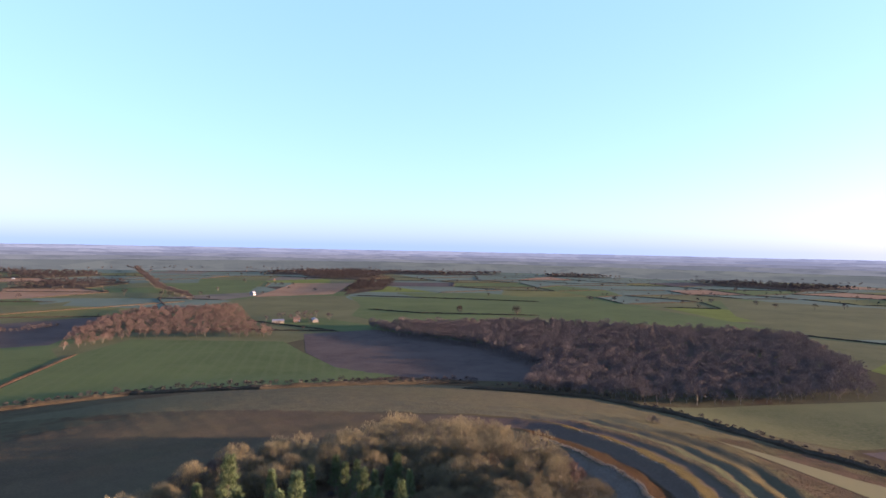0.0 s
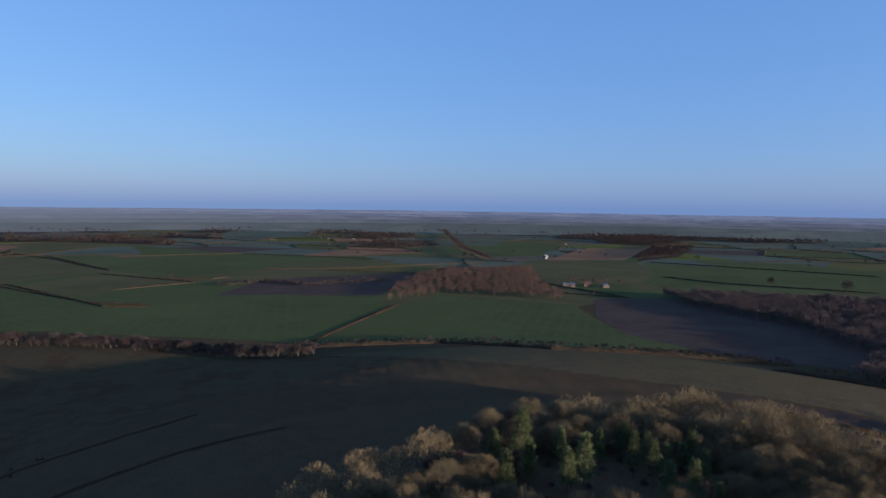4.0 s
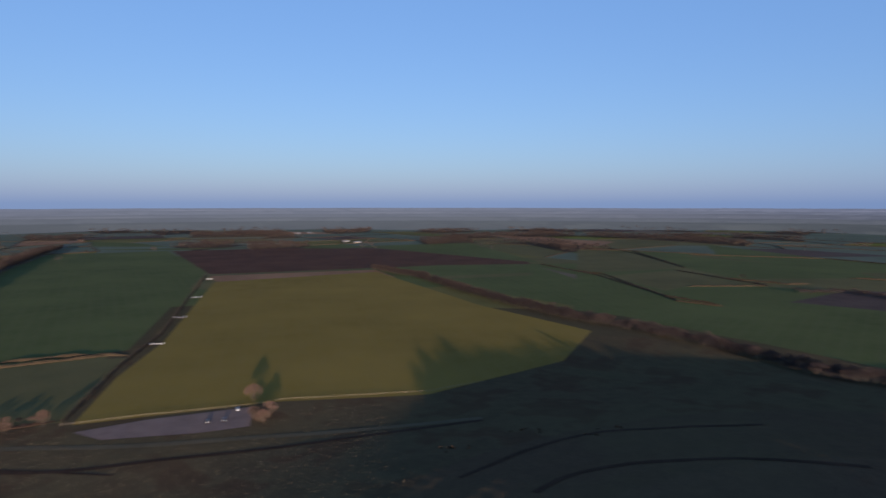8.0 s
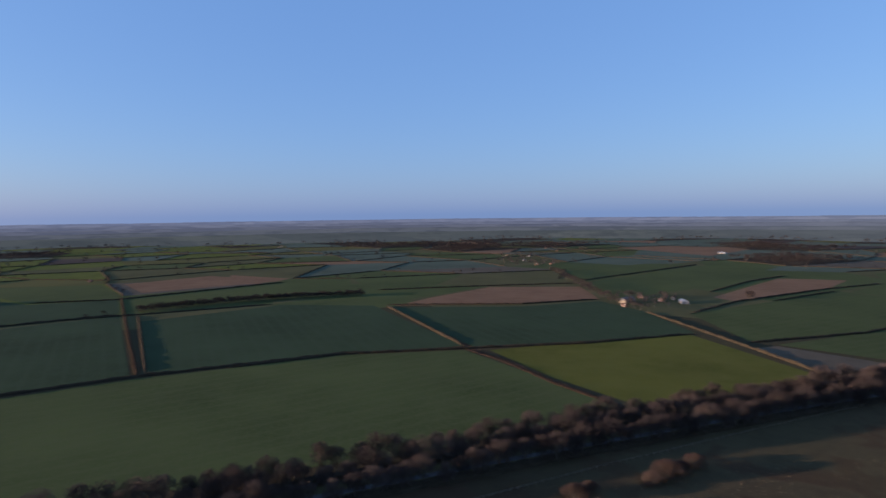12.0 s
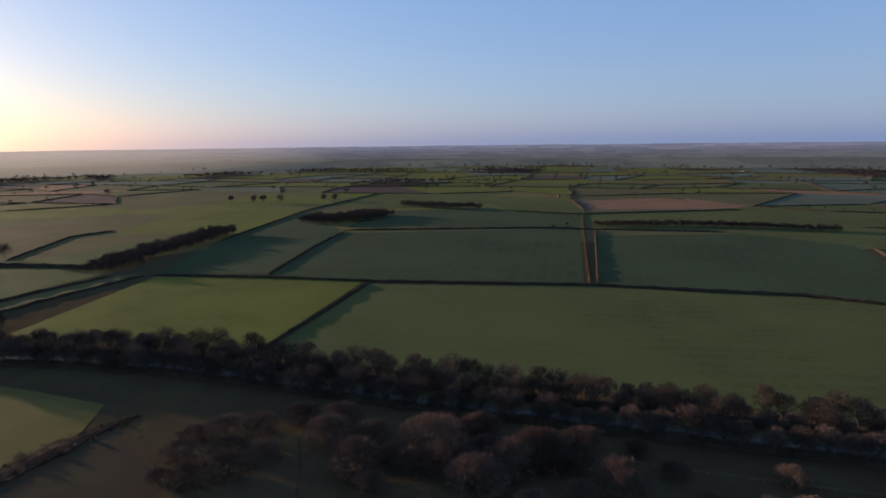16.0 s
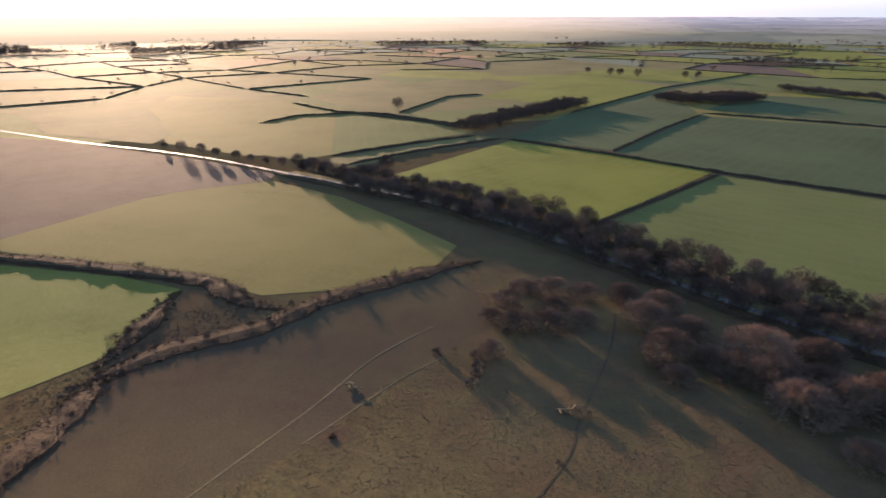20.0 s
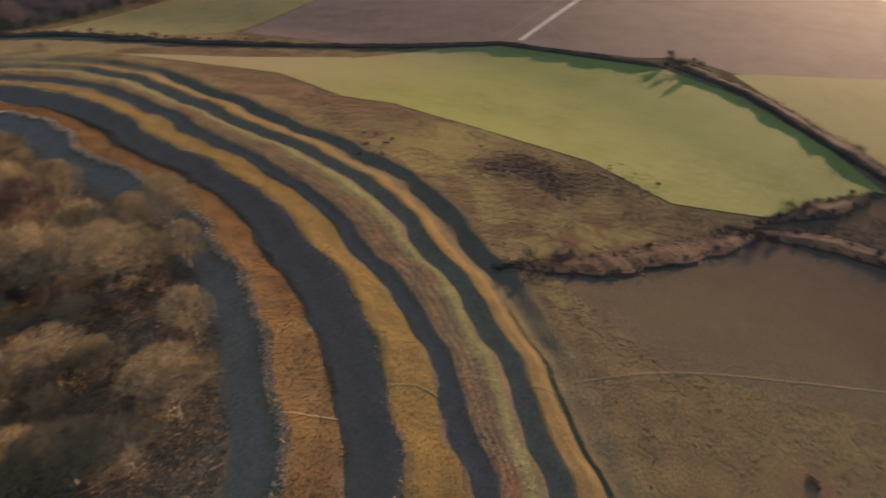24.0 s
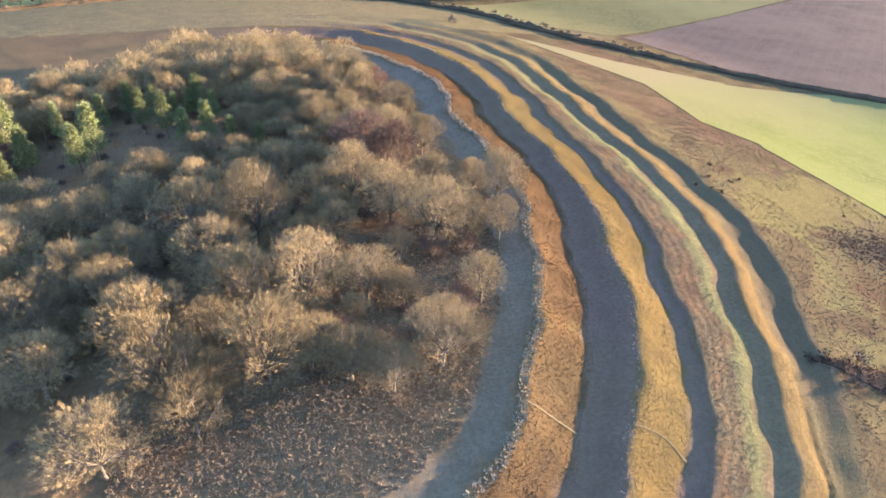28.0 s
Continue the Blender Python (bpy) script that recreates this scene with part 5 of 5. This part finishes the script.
# ---- buildings ----
def house_parts(w, d, h, roof_h, wall, roof, chimney=True, barn=False):
    root = new("barn" if barn else "house")
    part("wall", box(bmesh.new(), -w / 2, -d / 2, -0.3, w / 2, d / 2, h, 0.03), wall, root)
    bm = bmesh.new()
    e = 0.4
    vs = [bm.verts.new(p) for p in ((-w / 2 - e, -d / 2 - e, h - 0.1), (w / 2 + e, -d / 2 - e, h - 0.1), (w / 2 + e, d / 2 + e, h - 0.1), (-w / 2 - e, d / 2 + e, h - 0.1), (-w / 2 - e, 0, h + roof_h), (w / 2 + e, 0, h + roof_h))]
    for q in ((0, 1, 5, 4), (2, 3, 4, 5), (0, 4, 3), (1, 2, 5), (3, 2, 1, 0)):
        bm.faces.new([vs[i] for i in q])
    r = part("roof", bm, roof, root)
    if chimney:
        part("chimney", box(bmesh.new(), w * 0.3, -0.45, h + roof_h * 0.5, w * 0.3 + 0.9, 0.45, h + roof_h + 1.0, 0.04), BRICK, r)
    for side in (-1, 1):
        if barn:
            part("door", box(bmesh.new(), -w * 0.16, side * d / 2 - 0.06, -0.2, w * 0.16, side * d / 2 + 0.06, h * 0.8), TIMBER, root, "large timber barn door")
            continue
        for x in (-0.33, 0.0, 0.33):
            for z in (0.9, h * 0.5 + 0.75):
                if x == 0 and z < 1:
                    part("door", box(bmesh.new(), -0.5, side * d / 2 - 0.05, 0, 0.5, side * d / 2 + 0.05, 2.05), TIMBER, root)
                else:
                    win = part("window", box(bmesh.new(), x * w - 0.55, side * d / 2 - 0.05, z, x * w + 0.55, side * d / 2 + 0.05, z + 1.15), WHITE_PAINT, root)
                    part("pane", box(bmesh.new(), x * w - 0.45, side * d / 2 - 0.06, z + 0.1, x * w + 0.45, side * d / 2 + 0.06, z + 1.05), GLASS, win)
    return root


random.seed(3)
HOUSES = [(house_parts(11, 7, 5.2, 2.8, WHITEWASH, SLATE), "white rendered farmhouse with slate roof"),
          (house_parts(10, 6.5, 5.0, 3.0, BRICK, CLAY), "red brick house with clay tile roof"),
          (house_parts(9, 6.5, 5.0, 2.6, WHITEWASH, CLAY), "white cottage with clay tile roof")]
BARNS = [(house_parts(26, 12, 5.0, 2.6, SHEET, SHEET, False, True), "long pale sheet-metal farm barn"),
         (house_parts(20, 10, 4.2, 2.8, TIMBER, SLATE, False, True), "dark timber barn with slate roof")]
placed = set()


def settle_house(stock, k, x, y, turn, s=1.0):
    root, label = stock[k]
    m = pose(x, y, up(x, y), 0, 0, turn)
    ob = root
    if id(root) in placed:
        ob = copy_thing(root, m)
    else:
        root.matrix_basis = m
        placed.add(id(root))
    ob.scale = (s, s, s)
    tagged(ob, label, "barn" if stock is BARNS else "house", "farm buildings" if stock is BARNS else "houses of the farms and villages")


settle_house(HOUSES, 0, -398, 1287, 80, 1.1)
settle_house(BARNS, 1, -226, 846, 20, 0.8)
settle_house(HOUSES, 1, -204, 862, 20, 0.9)
settle_house(BARNS, 1, -180, 868, 110, 0.8)
for i, (x, y) in enumerate(((-500, 1822), (-395, 1559), (-1445, 1791), (-1252, 1604), (-1215, 1592), (-1154, 1646), (-1286, 1407), (-2682, 100), (-2668, 159), (-2715, 211), (-2645, 253), (-2859, -1149), (-2579, -877),
                            (-1977, -630), (-394, -684), (-420, -699), (-333, -659), (-386, -721), (-404, -1342), (-437, -1357), (-427, -1238), (-462, -1248), (-492, -1490), (-444, -1525), (-633, -1660),
                            (-655, -1814), (177, -2234), (-189, -1434), (-740, -1748), (668, -1326), (757, -1561), (181, -2186), (414, -1148), (-2203, -92), (-2036, 619), (-2027, 657))):
    settle_house(HOUSES, (1, 2, 1, 1, 1, 0, 1)[i % 7], x, y, random.uniform(0, 180), 0.58)
for x, y in ((-1769, 121), (-1712, 151), (-2297, 24), (-413, -666), (-990, -1422), (-2264, -16)):
    settle_house(BARNS, 0, x, y, random.uniform(60, 120), 0.65)
settle_house(BARNS, 1, -352, -690, 30)

# ---- the car park west of the fort ----
bm = bmesh.new()
f = bm.faces.new([bm.verts.new((x, y, 0.16)) for x, y in ((-319, -109), (-330, -79), (-339, -29), (-322, -27), (-309, -27), (-305, -50), (-306, -93))])
if f.normal.z < 0:
    f.normal_flip()
bmesh.ops.triangulate(bm, faces=[f])
tagged(part("car_park", bm, GRAVEL, None), "pale gravel car park beside the field fence", "car park", kind="structure")


def car(paint, label, m):
    root = new("car")
    bm = bmesh.new()
    side = [(-2.1, 0.35), (-2.15, 0.75), (-2.0, 0.95), (-1.35, 1.0), (-0.85, 1.42), (0.75, 1.45), (1.45, 0.98), (2.05, 0.85), (2.15, 0.5), (2.1, 0.35)]
    l, r = [bm.verts.new((x, -0.82 + max(0, z - 0.95) * 0.3, z)) for x, z in side], [bm.verts.new((x, 0.82 - max(0, z - 0.95) * 0.3, z)) for x, z in side]
    bm.faces.new(l), bm.faces.new(r[::-1])
    for i in range(len(side)):
        j = (i + 1) % len(side)
        bm.faces.new((l[j], l[i], r[i], r[j]))
    bmesh.ops.recalc_face_normals(bm, faces=bm.faces)
    body = part("body", bm, paint, root)
    for y in (-0.76, 0.76):
        part("side_window", box(bmesh.new(), -0.95, y - 0.04, 1.02, 0.95, y + 0.04, 1.34), GLASS, body)
        for x in (-1.3, 1.3):
            bm = bmesh.new()
            bmesh.ops.create_cone(bm, cap_ends=True, segments=14, radius1=0.32, radius2=0.32, depth=0.2)
            bmesh.ops.rotate(bm, cent=(0, 0, 0), matrix=Matrix.Rotation(radians(90), 3, "X"), verts=bm.verts)
            bmesh.ops.translate(bm, vec=(x, y, 0.32), verts=bm.verts)
            w = part("wheel", bm, RUBBER, root)
            bm = bmesh.new()
            bmesh.ops.create_cone(bm, cap_ends=True, segments=10, radius1=0.2, radius2=0.2, depth=0.23)
            bmesh.ops.rotate(bm, cent=(0, 0, 0), matrix=Matrix.Rotation(radians(90), 3, "X"), verts=bm.verts)
            bmesh.ops.translate(bm, vec=(x, y, 0.32), verts=bm.verts)
            part("rim", bm, STEEL, w)
    part("windscreen", box(bmesh.new(), 1.02, -0.62, 1.0, 1.1, 0.62, 1.3), GLASS, body)
    for y in (-0.6, 0.6):
        part("headlight", box(bmesh.new(), 2.08, y - 0.15, 0.62, 2.17, y + 0.15, 0.76), WHITE_PAINT, body)
    root.matrix_basis = m
    return tagged(root, label, "car", "cars in the car park")


for paint, label, x, y, a in ((CAR_DARK, "dark hatchback parked on the gravel", -319, -48, 5), (CAR_DARK, "dark hatchback parked on the gravel", -320, -40, -4), (CAR_SILVER, "silver car parked near the fence", -335, -35, 8)):
    car(paint, label, pose(x, y, 0.16, 0, 0, a))


def fence(pts, gap, label, tall=1.2, mat=None):
    """Posts joined by two rails."""
    line = resample(pts, gap)
    root = new("fence")
    me = None
    for x, y in line:
        if me is None:
            p = part("post", box(bmesh.new(), -0.07, -0.07, -0.3, 0.07, 0.07, tall, 0.01), mat or TIMBER, root)
            me = p.data
        else:
            p = child("post", me, root)
        p.location = (x, y, up(x, y) + 0.1)
    for z in (0.55, 1.05):
        v, f = [], []
        for (x0, y0), (x1, y1) in zip(line, line[1:]):
            tube(v, f, (x0, y0, up(x0, y0) + 0.1 + z), (x1, y1, up(x1, y1) + 0.1 + z), 0.045, 0.045, 4)
        child("rail", mesh_of("rail", np.array(v), np.array(f), mat or TIMBER), root)
    return tagged(root, label, "fence")


fence([(-330, -118), (-336, -84), (-341, -30), (-347, -15), (-345, 32), (-343, 70), (-354, 108)], 4, "pale timber post-and-rail fence beside the car park")
fence([(60, -196), (20, -205), (-40, -220), (-110, -242), (-220, -272), (-300, -292)], 4, "dark timber fence between heath and road")


def race_jump(m, label):
    root = new("race_jump")
    rng = np.random.RandomState(7)
    n = 500
    b = np.stack([rng.uniform(-6, 6, n), rng.uniform(-0.4, 0.4, n), np.zeros(n)], 1)
    v, f = slivers(b, np.stack([rng.normal(size=n) * 0.1, rng.normal(size=n) * 0.15, rng.uniform(1.0, 1.4, n)], 1), np.full(n, 0.08))
    child("birch_brush", mesh_of("birch_brush", v, f, TWIG_DARK), root)
    part("take_off_board", box(bmesh.new(), -6.2, -0.7, 0, 6.2, -0.6, 0.35, 0.02), WHITE_PAINT, root)
    for s in (-1, 1):
        part("wing", box(bmesh.new(), s * 6.3 - 0.06, -3, 0, s * 6.3 + 0.06, 0.6, 1.5, 0.02), WHITE_PAINT, root)
    root.matrix_basis = m
    return tagged(root, label, "fence jump", "race jumps along the hedge")


for x, y in ((-510, -112), (-626, -116), (-757, -122), (-936, -132)):
    race_jump(pose(x, y, 0.3, 0, 0, 90), "white-boarded brush race jump beside the hedge").scale = (0.7, 0.7, 0.8)

# ---- small things on the heath ----
ribbon("track", [(333, 210), (394, 223), (461, 234), (650, 270)], 1.6, TRODDEN, "faint wheel track beside the chalk track", 0.2, category="track")
ribbon("track", [(338, 198), (451, 220), (659, 257), (900, 300)], 3.2, CHALK, "pale chalk farm track across the ploughed field", 0.2, category="track")
ribbon("path", [(91, 33), (112, 17), (132, -7), (152, -35), (171, -62), (182, -90)], 0.55, TRODDEN, "trodden grass path over the heath", 0.05, category="path", step=2)
ribbon("path", [(88, -66), (101, -90), (113, -104), (137, -136), (158, -158)], 0.8, HEDGE_CORE, "narrow muddy path across the heath", 0.05, category="path", step=2)
ribbon("path", [(136, -28), (154, -62), (161, -84)], 0.5, TRODDEN, "faint trodden path on the heath", 0.05, category="path", step=2)
ribbon("path", [(-312, -258), (-309, -182), (-304, -131), (-295, -78), (-293, -21), (-287, 30), (-280, 84)], 5.0, TRODDEN, "pale worn grass track below the fort", 0.12, category="path")
ribbon("path", [(-302, -274), (-300, -214), (-283, -148), (-273, -100), (-276, -59), (-277, -20), (-278, 29), (-276, 83)], 3.4, BRACKEN_BED, "dark rutted track along the heath's edge", 0.14, category="path")
ribbon("path", [(-287, -160), (-283, -135), (-272, -100), (-264, -76)], 1.6, BRACKEN_BED, "dark rutted side track on the heath", 0.16, category="path")
ribbon("path", [(-208, 54), (-214, 68), (-225, 90), (-231, 119), (-225, 147), (-214, 187)], 2.6, BRACKEN_BED, "dark strip along the line of the worn outer ditch", 0.12, category="path", step=4)
ribbon("path", [(-183, 73), (-192, 94), (-190, 125), (-180, 158), (-165, 188)], 2.6, BRACKEN_BED, "dark strip along the line of the worn inner ditch", 0.12, category="path", step=4)

for pts in ([(42, 68), (46, 65), (50, 61)], [(61, 59), (66, 56), (68, 51)], [(78, 39), (83, 38), (86, 34)]):
    ribbon("path", pts, 0.4, TRODDEN, "pale footpath trodden over the bank", 0.1, category="path", step=1)


def log_pile(m):
    root = new("log_pile")
    rng = random.Random(2)
    for i in range(9):
        v, f = [], []
        a, x, y = rng.uniform(0, 3.1), rng.uniform(-2.5, 2.5), rng.uniform(-1.5, 1.5)
        l = rng.uniform(1, 2)
        tube(v, f, (x - l * math.cos(a), y - l * math.sin(a), 0.25 + 0.1 * i), (x + l * math.cos(a), y + l * math.sin(a), 0.3 + 0.1 * i), 0.2, 0.15, 7)
        child("log", mesh_of("log", np.array(v), np.array(f), TUSSOCK), root)
    root.matrix_basis = m
    return tagged(root, "loose pile of pale cut logs on the grass", "log pile")


log_pile(pose(157, -50, up(157, -50), 0, 0, 20))
log_pile(pose(117, -102, up(117, -102), 0, 0, 75))
post_mesh = None
for x, y in along(ROAD[8:13], 17, -5.2, 0.3, 77):
    p = new("marker_post")
    if post_mesh is None:
        post_mesh = part("post", box(bmesh.new(), -0.08, -0.08, -0.2, 0.08, 0.08, 1.15, 0.02), WHITE_PAINT, p).data
    else:
        child("post", post_mesh, p)
    p.location = (x, y, 0.3)
    tagged(p, "white roadside marker post", "post", "marker posts along the road")

# gorse and bramble patches
random.seed(8)
for cx, cy, rx, ry, n in ((178, 92, 12, 18, 10), (205, 68, 9, 16, 6), (103, -16, 1.6, 1.6, 3), (136, -37, 1.6, 2, 3), (150, 150, 8, 18, 8), (-240, 62, 7, 8, 7), (-250, 95, 6, 6, 5), (-232, 122, 5, 12, 6)):
    for i in range(n):
        x, y = cx + random.gauss(0, rx * 0.6), cy + random.gauss(0, ry * 0.6)
        plant("gorse_clump", (random.choice(HEATH_BUSH),), x, y, random.uniform(0.4, 0.8), random.uniform(0, 6.28), "low dark bramble clump on rough grass", "bush", "bramble clumps")


def tufts(name, label, n, seed, pick, size, mat, blades=7, spread=0.28):
    """Many small clumps of dead grass or bracken in one mesh."""
    rng = np.random.RandomState(seed)
    np.random.seed(seed)
    x, y = pick(rng, n)
    z = land(x, y)
    s = rng.uniform(0.6, 1.4, len(x)) * size
    c = np.repeat(np.stack([x, y, z - 0.05], 1), blades, 0)
    k = np.repeat(s, blades)[:, None]
    lean = rng.normal(size=(len(c), 2)) * 0.55
    way = np.concatenate([lean, np.full((len(c), 1), 0.8)], 1) * k
    v, f = slivers(c + np.concatenate([rng.normal(size=(len(c), 2)) * spread * k, np.zeros((len(c), 1))], 1), way, (k * rng.uniform(0.25, 0.55, (len(c), 1))).ravel())
    return tagged(new(name, mesh_of(name, v, f, mat)), label, "grass", kind="stuff")


def on_ring(lo, hi, a0, a1):
    """Places on the earthwork between two offsets from the outer crest."""
    def pick(rng, n):
        k = int(n * 22 / (hi - lo))
        a = np.radians(rng.uniform(a0, a1, k))
        r = np.interp(np.degrees(a), RING_AT, RING_R, period=360) - rng.uniform(lo - 6, hi + 6, k) * np.interp(np.degrees(a), WIDE_AT, WIDE, period=360)
        x, y = FORT[0] + r * np.cos(a), FORT[1] + r * np.sin(a)
        d = inside(x, y)
        keep = np.flatnonzero((d > lo) & (d < hi))[:n]
        return x[keep], y[keep]
    return pick


def on_heath(x0, x1, y0, y1):
    def pick(rng, n):
        x, y = rng.uniform(x0, x1, n), rng.uniform(y0, y1, n)
        keep = (inside(x, y) < -13) & (waves(x * 0.6, y * 0.6) > -1.2) & ~in_poly(x, y, PADDOCK)
        for poly in DRAWN:
            if min(p[0] for p in poly) < x1 and max(p[0] for p in poly) > x0 and min(p[1] for p in poly) < y1 and max(p[1] for p in poly) > y0:
                keep &= ~in_poly(x, y, poly)
        return x[keep], y[keep]
    return pick


def on_edge(rng, n):
    x, y = rng.uniform(-30, 78, n), rng.uniform(36, 130, n)
    keep = (inside(x, y) > 68) & (inside(x, y) < 105)
    return x[keep], y[keep]


def in_wood(rng, n):
    x, y = rng.uniform(-70, 75, n), rng.uniform(40, 235, n)
    keep = inside(x, y) > 72
    return x[keep], y[keep]


def patches(*spots):
    """Places in soft round patches."""
    def pick(rng, n):
        k = rng.randint(len(spots), size=n)
        c = np.array(spots, float)[k]
        return c[:, 0] + rng.normal(size=n) * c[:, 2], c[:, 1] + rng.normal(size=n) * c[:, 3]
    return pick


tufts("bramble_patch", "low dark bramble thicket on rough grass", 4200, 20, patches((176, 96, 6, 9), (181, 86, 6, 8), (172, 80, 5, 5), (190, 74, 5, 7), (204, 62, 4, 7), (228, -20, 8, 9), (212, 4, 7, 8), (170, 104, 5, 6), (184, 100, 4, 6)), 0.34,
      twigs("dark_bramble", (0.045, 0.027, 0.02), (0.10, 0.058, 0.04)))
tufts("heath_tussocks", "pale tussocks of dead grass on the heath", 56000, 1, on_heath(0, 240, -190, 60), 0.2, twigs("heath_grass", (0.055, 0.038, 0.024), (0.14, 0.098, 0.058)))
tufts("heath_bracken", "low dead bracken on the heath", 14000, 2, on_heath(0, 240, -190, 60), 0.22, BRACKEN)
tufts("east_scrub", "tussocky scrub east of the banks", 12000, 3, on_heath(110, 215, 10, 330), 0.27, BRACKEN)
tufts("east_tussocks", "pale tussocks of dead grass east of the banks", 24000, 4, on_heath(110, 215, 10, 330), 0.25, TUSSOCK)
tufts("west_tussocks", "tussocks of dead grass on the western heath", 12000, 5, on_heath(-330, -60, -230, 40), 0.32, TUSSOCK, 5)
tufts("bank_bracken", "rusty dead bracken on the inner bank", 38000, 6, on_ring(45, 57, -80, 45), 0.17, twigs("rusty_bracken", (0.04, 0.018, 0.007), (0.11, 0.052, 0.018)))
tufts("bank_straw", "straw-coloured grass on the middle bank", 32000, 7, on_ring(24.5, 35, -80, 45), 0.15, twigs("straw_grass", (0.065, 0.044, 0.014), (0.14, 0.097, 0.034)))
tufts("berm_grass", "coarse brown grass on the berm", 18000, 8, on_ring(12, 20, -80, 45), 0.17, TUSSOCK)
tufts("outer_straw", "straw-coloured grass on the outer bank", 9000, 9, on_ring(-3, 3, -80, 60), 0.15, twigs("outer_straw_grass", (0.065, 0.045, 0.02), (0.135, 0.096, 0.044)))
tufts("crest_scrub", "pale grey scrub along the inner crest", 3800, 10, on_ring(57, 59.6, -80, 40), 0.36, twigs("pale_scrub", (0.13, 0.11, 0.082), (0.27, 0.235, 0.18)))
tufts("middle_scrub", "pale grey scrub on the inner edge of the middle bank", 1300, 14, on_ring(34, 35.8, -80, 40), 0.3, twigs("grey_scrub", (0.12, 0.10, 0.08), (0.24, 0.2, 0.16)))
tufts("wood_floor_grass", "dead grass and bracken beneath the trees", 34000, 11, in_wood, 0.22, BRACKEN)
tufts("wood_tussocks", "pale tussock grass at the wood's edge", 22000, 12, in_wood, 0.2, TUSSOCK)
tufts("inner_tussocks", "pale tussocky grass between the wood and the inner bank", 42000, 13, on_edge, 0.42, twigs("pale_tussock", (0.10, 0.073, 0.046), (0.2, 0.15, 0.096)), 7, 0.3)
